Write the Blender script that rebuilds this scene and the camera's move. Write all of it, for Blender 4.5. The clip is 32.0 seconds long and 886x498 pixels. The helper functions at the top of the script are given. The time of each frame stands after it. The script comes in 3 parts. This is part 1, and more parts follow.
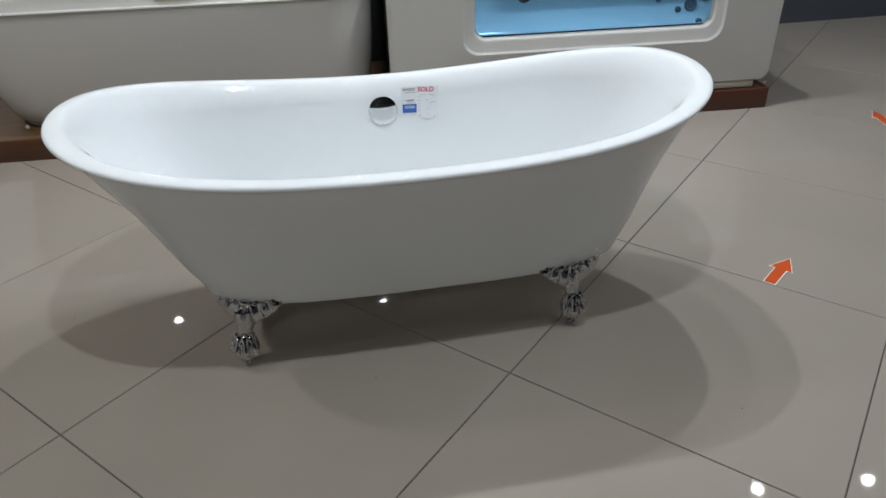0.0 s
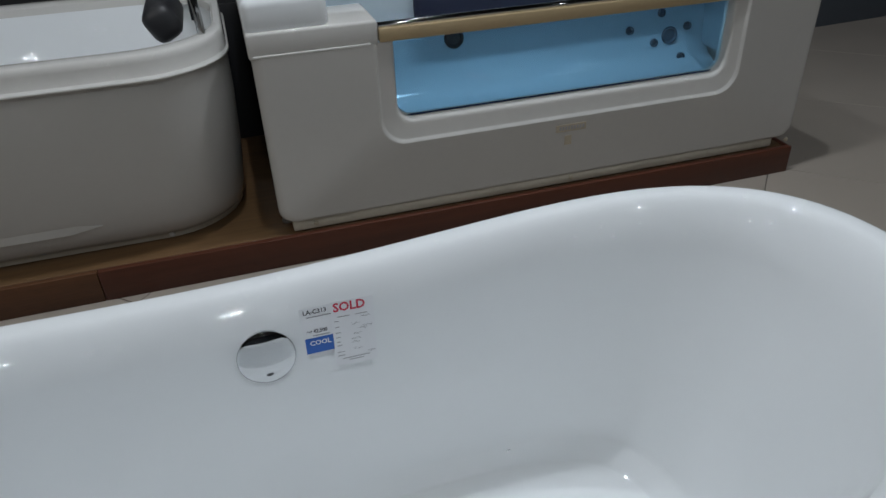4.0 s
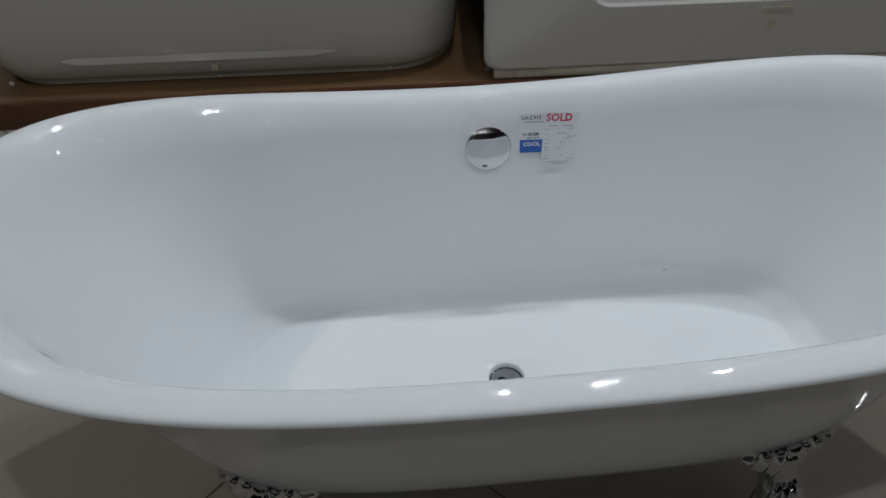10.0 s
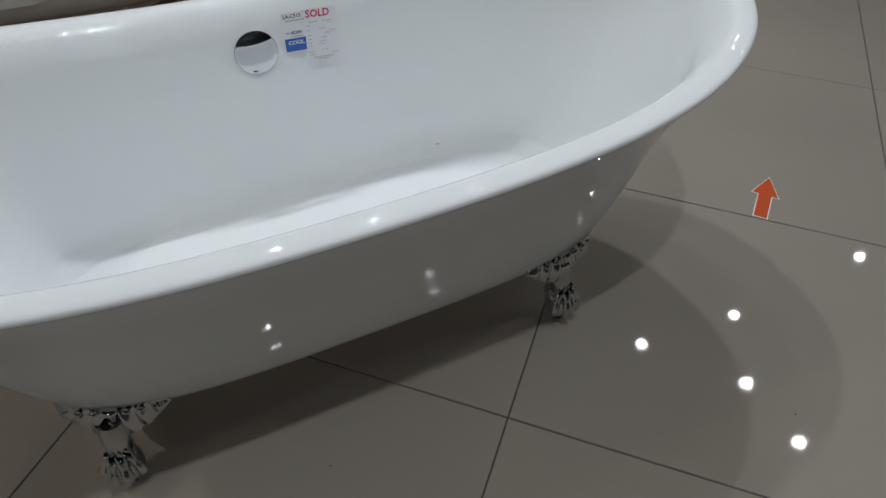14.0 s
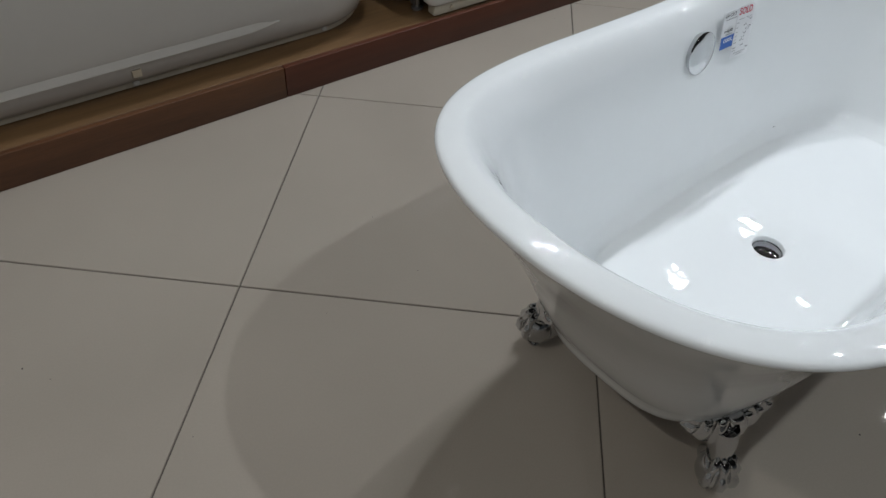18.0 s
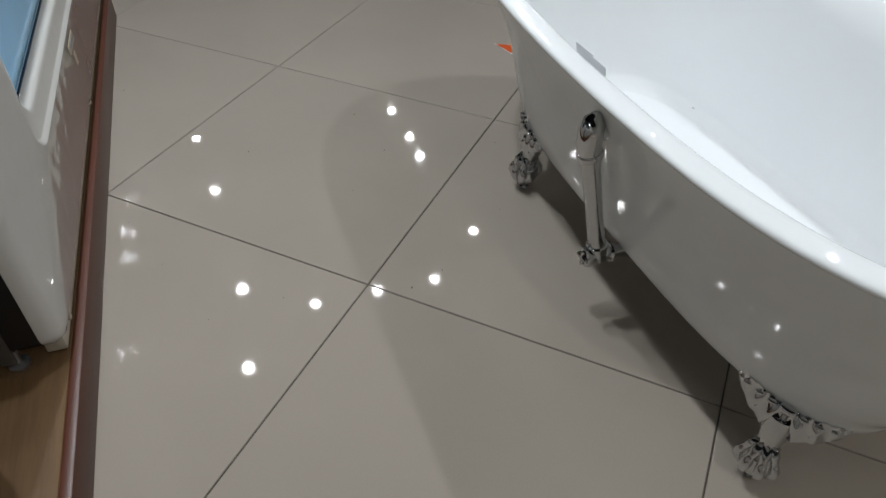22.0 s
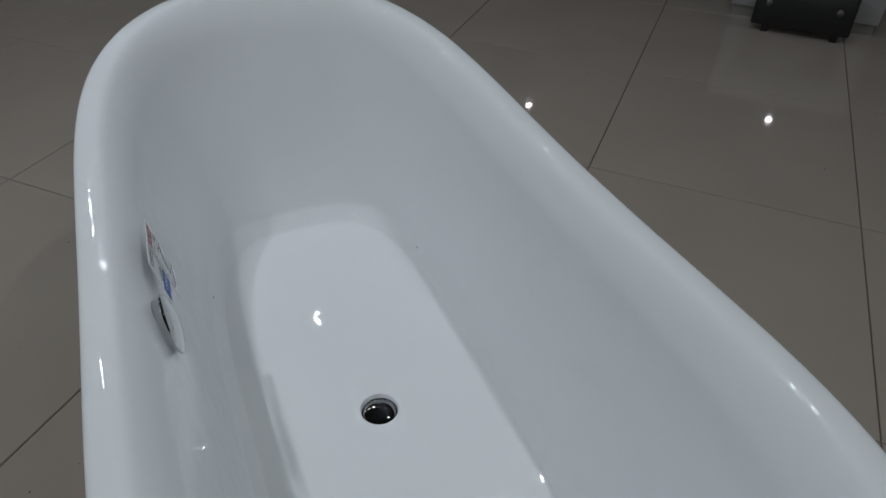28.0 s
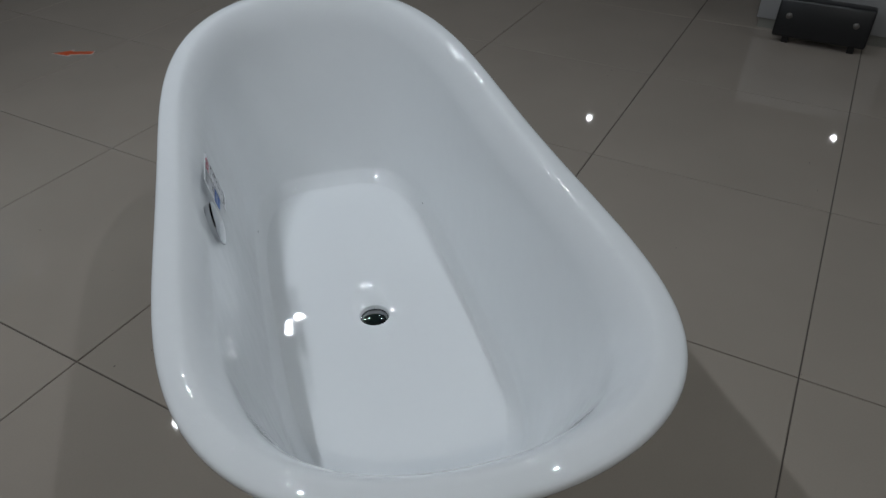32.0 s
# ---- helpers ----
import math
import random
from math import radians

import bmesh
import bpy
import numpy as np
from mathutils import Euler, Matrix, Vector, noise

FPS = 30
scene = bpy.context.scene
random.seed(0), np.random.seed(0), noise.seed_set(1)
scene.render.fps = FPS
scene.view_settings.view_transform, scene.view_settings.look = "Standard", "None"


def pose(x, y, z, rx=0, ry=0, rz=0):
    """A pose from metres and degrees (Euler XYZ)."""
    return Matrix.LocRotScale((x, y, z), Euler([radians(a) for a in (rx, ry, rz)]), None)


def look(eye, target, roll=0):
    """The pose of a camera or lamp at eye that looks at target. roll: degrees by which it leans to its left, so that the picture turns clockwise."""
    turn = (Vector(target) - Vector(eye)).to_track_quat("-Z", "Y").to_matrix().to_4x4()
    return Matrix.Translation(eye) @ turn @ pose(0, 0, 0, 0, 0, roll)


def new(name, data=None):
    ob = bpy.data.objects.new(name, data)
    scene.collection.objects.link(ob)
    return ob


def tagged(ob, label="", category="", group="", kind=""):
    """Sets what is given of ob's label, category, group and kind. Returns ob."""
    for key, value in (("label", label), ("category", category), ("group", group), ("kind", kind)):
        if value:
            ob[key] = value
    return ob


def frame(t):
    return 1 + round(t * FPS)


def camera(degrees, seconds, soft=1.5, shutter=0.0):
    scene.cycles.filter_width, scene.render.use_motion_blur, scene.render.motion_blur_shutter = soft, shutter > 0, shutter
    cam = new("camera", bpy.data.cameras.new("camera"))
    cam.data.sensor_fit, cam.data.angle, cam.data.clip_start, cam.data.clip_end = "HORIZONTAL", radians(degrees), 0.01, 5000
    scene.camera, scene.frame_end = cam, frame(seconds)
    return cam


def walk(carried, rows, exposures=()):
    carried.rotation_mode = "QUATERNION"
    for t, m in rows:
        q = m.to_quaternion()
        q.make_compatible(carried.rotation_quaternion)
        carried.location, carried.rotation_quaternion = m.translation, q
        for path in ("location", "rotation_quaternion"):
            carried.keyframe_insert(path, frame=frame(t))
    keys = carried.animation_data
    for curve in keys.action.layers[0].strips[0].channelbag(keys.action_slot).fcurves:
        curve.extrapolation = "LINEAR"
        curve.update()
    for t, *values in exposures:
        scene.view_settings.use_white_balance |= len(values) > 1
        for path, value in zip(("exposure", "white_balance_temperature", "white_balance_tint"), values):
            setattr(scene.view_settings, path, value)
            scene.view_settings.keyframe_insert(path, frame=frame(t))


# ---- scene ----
import functools

cam = camera(64.6, 32.0)
PATH = [
    (0, (0.697, -1.242, 1.262), (-0.005, -0.278, 0.529), -1.69),
    (0.5, (0.661, -1.175, 1.272), (-0.013, -0.200, 0.526), -1.14),
    (1, (0.462, -1.054, 1.272), (-0.208, -0.078, 0.525), -1.62),
    (1.5, (0.320, -0.884, 1.257), (-0.330, 0.104, 0.508), -1.86),
    (2, (0.173, -0.607, 1.233), (-0.458, 0.395, 0.485), -2.54),
    (2.5, (0.062, -0.421, 1.254), (-0.550, 0.585, 0.497), -2.15),
    (3, (-0.046, -0.272, 1.192), (-0.632, 0.755, 0.442), -2.48),
    (3.5, (-0.069, -0.250, 1.193), (-0.628, 0.792, 0.443), -2.52),
    (5.5, (0.088, -0.500, 1.227), (-0.392, 0.587, 0.486), -2.20),
    (6, (0.011, -0.544, 1.233), (-0.512, 0.519, 0.487), -1.78),
    (6.5, (-0.025, -0.630, 1.235), (-0.650, 0.383, 0.498), -2.41),
    (7, (-0.066, -0.664, 1.229), (-0.797, 0.277, 0.493), -2.31),
    (7.5, (-0.075, -0.684, 1.230), (-0.894, 0.181, 0.495), -2.17),
    (8, (-0.067, -0.675, 1.226), (-0.915, 0.134, 0.461), -1.99),
    (8.5, (-0.048, -0.657, 1.229), (-0.877, 0.132, 0.423), -1.83),
    (9, (-0.016, -0.631, 1.226), (-0.817, 0.153, 0.387), -2.32),
    (9.5, (0.011, -0.606, 1.228), (-0.748, 0.179, 0.352), -2.35),
    (10, (0.041, -0.588, 1.234), (-0.671, 0.200, 0.322), -2.24),
    (10.5, (0.061, -0.570, 1.232), (-0.590, 0.229, 0.284), -1.56),
    (11, (0.088, -0.565, 1.242), (-0.504, 0.238, 0.259), -0.96),
    (11.5, (0.126, -0.580, 1.266), (-0.417, 0.246, 0.275), -0.41),
    (12, (0.146, -0.552, 1.264), (-0.334, 0.313, 0.273), -0.06),
    (12.5, (0.150, -0.544, 1.259), (-0.257, 0.360, 0.271), 0.48),
    (13, (0.115, -0.551, 1.241), (-0.236, 0.373, 0.249), 1.12),
    (13.5, (0.107, -0.641, 1.229), (-0.215, 0.296, 0.240), 1.25),
    (16, (-0.194, -1.136, 1.174), (-0.468, -0.172, 0.197), 2.92),
    (17, (-0.666, -1.192, 1.204), (-0.871, -0.221, 0.216), 3.36),
    (18, (-1.090, -1.026, 1.196), (-1.143, -0.030, 0.214), 3.75),
    (18.5, (-1.305, -0.965, 1.215), (-1.230, 0.043, 0.246), 3.19),
    (19, (-1.420, -0.721, 1.203), (-1.201, 0.269, 0.237), 3.66),
    (19.5, (-1.519, -0.511, 1.187), (-1.163, 0.435, 0.218), 3.55),
    (20, (-1.649, -0.323, 1.173), (-0.873, 0.928, -0.181), 3.40),
    (20.5, (-1.661, -0.076, 1.145), (-0.647, 1.008, -0.196), 3.40),
    (21, (-1.692, 0.026, 1.174), (-0.886, 0.677, 0.233), 2.15),
    (21.5, (-1.768, 0.124, 1.160), (-0.860, 0.634, 0.224), 1.10),
    (22, (-1.784, 0.169, 1.157), (-0.835, 0.594, 0.219), 0.81),
    (22.5, (-1.765, 0.168, 1.149), (-0.791, 0.532, 0.212), 1.10),
    (23, (-1.717, 0.149, 1.159), (-0.733, 0.464, 0.214), 0.69),
    (23.5, (-1.593, 0.077, 1.142), (-0.599, 0.357, 0.196), 1.17),
    (24, (-1.493, -0.001, 1.137), (-0.497, 0.255, 0.187), 0.78),
    (25, (-1.271, -0.065, 1.145), (-0.260, 0.125, 0.196), 1.21),
    (25.5, (-1.200, -0.207, 1.134), (-0.185, -0.034, 0.185), 0.54),
    (27.5, (-1.165, -0.269, 1.195), (-0.201, 0.089, 0.245), 1.61),
    (28, (-1.161, -0.272, 1.199), (-0.147, 0.125, 0.319), 1.58),
    (28.5, (-1.166, -0.299, 1.232), (-0.135, 0.122, 0.384), 1.65),
    (29, (-1.181, -0.322, 1.255), (-0.156, 0.124, 0.412), 1.17),
    (29.5, (-1.229, -0.338, 1.271), (-0.205, 0.106, 0.426), 0.87),
    (30, (-1.334, -0.381, 1.272), (-0.301, 0.050, 0.430), 0.39),
    (30.5, (-1.389, -0.440, 1.288), (-0.361, -0.013, 0.439), -0.05),
    (31, (-1.410, -0.532, 1.303), (-0.393, -0.077, 0.455), -0.23),
    (31.5, (-1.427, -0.590, 1.291), (-0.441, -0.076, 0.440), -0.43),
    (32, (-1.427, -0.604, 1.295), (-0.457, -0.067, 0.440), -0.50),
]
EXPOSURES = [(0, 1.05, 6650, 10), (1, 0.72, 6650, 10), (2, 0.30, 6600, 10), (3, 0.24, 6600, 10), (6, 0.06, 6600, 10), (9, 0.08, 6650, 10), (10, 0.02, 6650, 10), (11, 0.02, 6650, 10), (13, 0.05, 6700, 10),
             (15.5, 1.0, 6800, 10), (16.3, 0.98, 6800, 10), (17.5, 0.58, 6800, 10), (18.5, 0.62, 6600, 10), (20.5, 0.85, 6500, 10), (22.2, 0.8, 6800, 10), (23, 0.7, 6800, 10), (24, 0.2, 6500, 10),
             (25, -0.32, 6500, 10), (27.5, -0.3, 6600, 10), (32, -0.15, 6550, 10)]
walk(cam, [(t, look(eye, target, roll)) for t, eye, target, roll in PATH], EXPOSURES)
LAMP_W, LAMP_RGB = 10.0, (0.875, 0.96, 1.05)

# ---- light: dark shop ceiling with small round downlights, some of them added ----
TUB = pose(-0.449, 0.1145, 0, 0, 0, 45.5)
PLAT = TUB @ pose(0, 1.327, 0, 0, 0, -2.9)
CEIL = 2.85
COOL, WARM = LAMP_RGB, (0.95, 0.96, 0.94)
LAMPS = [(0.28, 1.10, 1.25, COOL), (0.70, 1.12, 0.40, COOL), (1.15, 1.11, 1.35, COOL), (2.52, 1.13, 0.10, COOL), (3.33, 1.05, 0.15, COOL), (4.72, 1.08, 0.10, COOL),
         (5.68, 1.15, 0.09, COOL), (2.97, 0.54, 0.09, COOL), (2.95, 0.04, 0.08, COOL), (2.91, -0.43, 0.08, COOL), (3.36, -0.96, 0.14, COOL), (4.60, -0.90, 0.15, COOL),
         (4.97, -0.92, 0.15, COOL), (5.53, -0.90, 0.15, COOL), (-1.10, 3.95, 0.30, COOL), (0.17, 3.92, 0.12, COOL), (-1.82, 4.08, 0.05, COOL), (4.63, -6.46, 0.06, COOL),
         # unseen fill at assumed places: (-1.35, 1.10), (2.40, -1.10), (1.15, -0.95), weak WARM ones
         (6.00, -3.90, 0.06, COOL), (0.00, -0.93, 1.10, COOL), (-1.35, 1.10, 0.16, COOL), (2.40, -1.10, 0.15, COOL), (1.15, -0.95, 0.25, COOL),
         (-2.38, 0.42, 1.20, WARM), (-2.38, -0.07, 0.16, WARM), (-2.38, -0.55, 0.16, WARM), (-1.00, -3.35, 0.20, WARM), (-0.10, -3.35, 0.20, WARM)]
# weak unseen lamps added for more glints on the tub, at assumed places
LAMPS += [(-4.6 + 1.2 * i, -3.9 - 1.1 * j, 0.16, COOL) for i in range(4) for j in range(3)] + [(0.2, -4.9, 0.07, COOL), (0.2, -6.1, 0.07, COOL)]
world = bpy.data.worlds.new("world")
scene.world = world
world.use_nodes = True
world.node_tree.nodes["Background"].inputs[0].default_value = (0.5, 0.55, 0.6, 1)
world.node_tree.nodes["Background"].inputs[1].default_value = 0.006


# ---- materials ----
def material(name, colour, rough=0.5, metal=0.0, vary=0.06, scale=3.0, fine=60.0, bump=0.0, coat=0.0, rough_vary=0.0,
             by_object=0.0, stretch=(1, 1, 1), emit=None, wave=0.0):
    """A principled material with two scales of noise in its colour, and a fine bump."""
    m = bpy.data.materials.new(name)
    m.use_nodes = True
    nt, n = m.node_tree, m.node_tree.nodes
    b = n["Principled BSDF"]
    b.inputs["Roughness"].default_value, b.inputs["Metallic"].default_value = rough, metal
    b.inputs["Coat Weight"].default_value, b.inputs["Coat Roughness"].default_value = coat, 0.04
    tc = n.new("ShaderNodeTexCoord")
    mp = n.new("ShaderNodeMapping")
    mp.inputs["Scale"].default_value = stretch
    nt.links.new(tc.outputs["Object"], mp.inputs[0])
    big, small = n.new("ShaderNodeTexNoise"), n.new("ShaderNodeTexNoise")
    big.inputs["Scale"].default_value, small.inputs["Scale"].default_value = scale, fine
    big.inputs["Detail"].default_value, small.inputs["Detail"].default_value = 4, 3
    for t in (big, small):
        nt.links.new(mp.outputs[0], t.inputs["Vector"])
    mix = n.new("ShaderNodeMath")
    mix.operation = "MULTIPLY_ADD"
    mix.inputs[1].default_value = 0.5
    nt.links.new(small.outputs["Fac"], mix.inputs[0])
    nt.links.new(big.outputs["Fac"], mix.inputs[2])
    last = mix.outputs[0]
    if by_object:
        info = n.new("ShaderNodeObjectInfo")
        add = n.new("ShaderNodeMath")
        add.operation = "MULTIPLY_ADD"
        add.inputs[1].default_value = by_object
        nt.links.new(info.outputs["Random"], add.inputs[0])
        nt.links.new(last, add.inputs[2])
        last = add.outputs[0]
    ramp = n.new("ShaderNodeMapRange")
    ramp.inputs["From Min"].default_value, ramp.inputs["From Max"].default_value = 0.35, 1.15 + by_object
    ramp.inputs["To Min"].default_value, ramp.inputs["To Max"].default_value = 1 - vary, 1 + vary
    nt.links.new(last, ramp.inputs["Value"])
    mul = n.new("ShaderNodeVectorMath")
    mul.operation = "SCALE"
    mul.inputs[0].default_value = colour
    nt.links.new(ramp.outputs[0], mul.inputs["Scale"])
    nt.links.new(mul.outputs[0], b.inputs["Base Color"])
    if rough_vary:
        rr = n.new("ShaderNodeMapRange")
        rr.inputs["From Min"].default_value, rr.inputs["From Max"].default_value = 0.3, 0.7
        rr.inputs["To Min"].default_value, rr.inputs["To Max"].default_value = max(0.01, rough - rough_vary), rough + rough_vary
        nt.links.new(big.outputs["Fac"], rr.inputs["Value"])
        nt.links.new(rr.outputs[0], b.inputs["Roughness"])
    if bump:
        bp = n.new("ShaderNodeBump")
        bp.inputs["Strength"].default_value, bp.inputs["Distance"].default_value = bump, 0.002
        nt.links.new(small.outputs["Fac"], bp.inputs["Height"])
        nt.links.new(bp.outputs[0], b.inputs["Normal"])
    if wave:
        slow = n.new("ShaderNodeTexNoise")
        slow.inputs["Scale"].default_value, slow.inputs["Detail"].default_value = 16, 1
        nt.links.new(tc.outputs["Object"], slow.inputs["Vector"])
        bp = n.new("ShaderNodeBump")
        bp.inputs["Strength"].default_value, bp.inputs["Distance"].default_value = wave, 0.004
        nt.links.new(slow.outputs["Fac"], bp.inputs["Height"])
        nt.links.new(bp.outputs[0], b.inputs["Normal"])
    if emit:
        b.inputs["Emission Color"].default_value = (*emit[:3], 1)
        b.inputs["Emission Strength"].default_value = emit[3]
    return m


tile_mat = material("polished porcelain tile", (0.310, 0.271, 0.232), 0.03, vary=0.09, scale=2.2, fine=220, rough_vary=0.015, by_object=0.15)
grout_mat = material("dark grout", (0.075, 0.066, 0.056), 0.9, vary=0.3, scale=20, fine=200, bump=0.3)
acrylic = material("white acrylic", (0.76, 0.78, 0.79), 0.015, vary=0.012, scale=2, fine=40, wave=0.22)
shell_mat = material("white enamel shell", (0.72, 0.73, 0.72), 0.04, vary=0.02, scale=2.5, fine=60, wave=0.12)
chrome = material("chrome", (0.58, 0.59, 0.60), 0.04, 1.0, vary=0.05, scale=30, fine=200, rough_vary=0.02)
dark_chrome = material("dark chrome", (0.42, 0.42, 0.43), 0.02, 1.0, vary=0.05, scale=30, fine=200)
ivory = material("cream acrylic", (0.53, 0.517, 0.490), 0.03, vary=0.03, scale=2, fine=50, wave=0.25)
ply = material("wood laminate", (0.135, 0.075, 0.033), 0.42, vary=0.40, scale=6, fine=40, stretch=(0.6, 9, 9), bump=0.05, by_object=0.2)
brown_edge = material("brown stained edging", (0.085, 0.034, 0.014), 0.4, vary=0.42, scale=5, fine=40, stretch=(0.6, 8, 8), bump=0.06)
edge_mat = material("red-brown stained edging", (0.080, 0.023, 0.011), 0.4, vary=0.40, scale=5, fine=40, stretch=(0.6, 8, 8), bump=0.06, by_object=0.5)
black_mat = material("black plastic", (0.012, 0.012, 0.013), 0.35, vary=0.2, scale=10, fine=90, bump=0.1)
rubber = material("black cushion", (0.015, 0.015, 0.017), 0.45, vary=0.2, scale=14, fine=300, bump=0.2)
wall_white = material("white painted wall", (0.72, 0.71, 0.68), 0.6, vary=0.05, scale=1, fine=60, bump=0.1)
wall_dark = material("blue-grey painted wall", (0.05, 0.058, 0.07), 0.6, vary=0.08, scale=1, fine=60, bump=0.1)
# near-black that stands in for the shade between the two baths
gap_black = material("black board for dark gaps", (0.012, 0.012, 0.014), 0.6, vary=0.15, scale=1, fine=60, bump=0.1)
yellowish = material("yellowish plastic", (0.47, 0.43, 0.35), 0.35, vary=0.16, scale=9, fine=70)
# white of the plinth made grey: its dim light is in the colour
dim_white = material("white board toned down to grey", (0.34, 0.34, 0.34), 0.6, vary=0.05, scale=1, fine=60, bump=0.1)
ceil_mat = material("black painted ceiling", (0.012, 0.012, 0.013), 0.8, vary=0.2, scale=1, fine=30)
orange = material("orange vinyl", (0.58, 0.085, 0.018), 0.3, vary=0.06, scale=10, fine=90)
white_vinyl = material("white vinyl", (0.75, 0.72, 0.68), 0.3, vary=0.04, scale=10, fine=90)
red_vinyl = material("dark red vinyl", (0.35, 0.02, 0.025), 0.3, vary=0.06, scale=10, fine=90)
yellow_vinyl = material("yellow vinyl", (0.75, 0.45, 0.03), 0.3, vary=0.06, scale=10, fine=90)
paper = material("white paper", (0.71, 0.72, 0.74), 0.6, vary=0.03, scale=20, fine=200)
red_ink = material("red ink", (0.55, 0.02, 0.06), 0.6)
black_ink = material("grey ink", (0.07, 0.07, 0.08), 0.6)
blue_ink = material("blue print", (0.02, 0.11, 0.42), 0.5)
faint_ink = material("faded grey print", (0.30, 0.30, 0.31), 0.6)
tape = material("beige label tape", (0.42, 0.36, 0.27), 0.5, vary=0.1, scale=30, fine=200)
gold = material("matt gold trim", (0.47, 0.36, 0.21), 0.36, 0.25, vary=0.06, scale=4, fine=120)
steel = material("galvanised steel", (0.45, 0.45, 0.45), 0.4, 1.0, vary=0.15, scale=20, fine=100)
hose_mat = material("grey pvc hose", (0.24, 0.235, 0.21), 0.4, vary=0.1, scale=10, fine=90)
blue_liner = material("pale blue acrylic liner", (0.50, 0.59, 0.645), 0.12, vary=0.04, scale=2, fine=50)


# ---- mesh helpers ----
def finish(bm, name, mat, smooth=True, angle=40):
    bmesh.ops.recalc_face_normals(bm, faces=bm.faces)
    me = bpy.data.meshes.new(name)
    for f in bm.faces:
        f.smooth = smooth
    if smooth:
        for e in bm.edges:
            if len(e.link_faces) == 2 and e.calc_face_angle(0) > radians(angle):
                e.smooth = False
    bm.to_mesh(me)
    bm.free()
    me.materials.append(mat)
    return me


def part(name, bm, mat, parent, label="", smooth=True, m=None, angle=40):
    ob = new(name, finish(bm, name, mat, smooth, angle))
    ob.parent = parent
    if m is not None:
        ob.matrix_basis = m
    return tagged(ob, label)


def thing(name, label, category, m, group="", kind=""):
    return_ob = new(name)
    return_ob.matrix_basis = m
    return_ob.empty_display_size = 0.1
    return tagged(return_ob, label, category, group, kind)


def loft(rings, closed=True, cap_first=False, cap_last=False, bm=None):
    bm = bm or bmesh.new()
    vs = [[bm.verts.new(p) for p in r] for r in rings]
    n = len(rings[0])
    for a, b in zip(vs, vs[1:]):
        for i in range(n if closed else n - 1):
            bm.faces.new((a[i], a[(i + 1) % n], b[(i + 1) % n], b[i]))
    if cap_first:
        bm.faces.new(vs[0])
    if cap_last:
        bm.faces.new(vs[-1])
    return bm


def lathe(profile, n=24, bm=None, m=None):
    """A turned body from (radius, height) pairs."""
    rings = [[Vector((r * math.cos(2 * math.pi * i / n), r * math.sin(2 * math.pi * i / n), z)) for i in range(n)] for r, z in profile]
    if m is not None:
        rings = [[m @ p for p in r] for r in rings]
    return loft(rings, True, profile[0][0] > 1e-4, profile[-1][0] > 1e-4, bm)


def tube(points, radius, n=10, bm=None, caps=True):
    pts = [Vector(p) for p in points]
    rs = radius if isinstance(radius, (list, tuple)) else [radius] * len(pts)
    rings, side = [], None
    for i, p in enumerate(pts):
        d = (pts[min(i + 1, len(pts) - 1)] - pts[max(i - 1, 0)]).normalized()
        if side is None:
            side = d.orthogonal().normalized()
        side = (side - d * side.dot(d)).normalized()
        up = d.cross(side)
        rings.append([p + (side * math.cos(2 * math.pi * k / n) + up * math.sin(2 * math.pi * k / n)) * rs[i] for k in range(n)])
    return loft(rings, True, caps, caps, bm)


def rbox(x0, y0, z0, x1, y1, z1, r=0.004, seg=2, bm=None):
    """A box with rounded edges."""
    b = bmesh.new()
    bmesh.ops.create_cube(b, size=1)
    bmesh.ops.scale(b, vec=(x1 - x0, y1 - y0, z1 - z0), verts=b.verts)
    bmesh.ops.translate(b, vec=((x0 + x1) / 2, (y0 + y1) / 2, (z0 + z1) / 2), verts=b.verts)
    if r:
        bmesh.ops.bevel(b, geom=b.edges[:], offset=r, segments=seg, affect="EDGES", profile=0.5)
    return b if bm is None else join(bm, b)


def join(bm, other):
    me = bpy.data.meshes.new("tmp")
    other.to_mesh(me)
    other.free()
    bm.from_mesh(me)
    bpy.data.meshes.remove(me)
    return bm


def ball(c, r, scale=(1, 1, 1), m=None, bm=None, seg=14):
    b = bmesh.new()
    bmesh.ops.create_uvsphere(b, u_segments=seg, v_segments=max(6, seg // 2 + 1), radius=r)
    mm = Matrix.Translation(c) @ (m or Matrix()) @ Matrix.Diagonal((*scale, 1))
    bmesh.ops.transform(b, matrix=mm, verts=b.verts)
    return b if bm is None else join(bm, b)


def prism(outline, z0, z1, bm=None):
    return loft([[(x, y, z0) for x, y in outline], [(x, y, z1) for x, y in outline]], True, True, True, bm)


def words(name, text, size, mat, parent, m, label="", wide=1.0, bold=0.0):
    cu = bpy.data.curves.new(name, "FONT")
    cu.body, cu.size, cu.align_x, cu.align_y = text, size, "CENTER", "CENTER"
    cu.offset = bold
    cu.resolution_u = 2
    cu.materials.append(mat)
    tmp = new(name + "_curve", cu)
    me = bpy.data.meshes.new_from_object(tmp.evaluated_get(bpy.context.evaluated_depsgraph_get()))
    bpy.data.objects.remove(tmp)
    bpy.data.curves.remove(cu)
    ob = new(name, me)
    ob.parent = parent
    ob.matrix_basis = m @ Matrix.Diagonal((wide, 1, 1, 1))
    return tagged(ob, label)


# ---- floor: large polished square tiles, 0.8 m ----
TILE, GAP = 0.8, 0.003
floor = tagged(new("floor"), "glossy beige porcelain tile floor with thin dark joints", "floor", kind="structure")
bm = bmesh.new()
bmesh.ops.create_grid(bm, x_segments=1, y_segments=1, size=14)
bmesh.ops.translate(bm, vec=(1, 0, -0.004), verts=bm.verts)
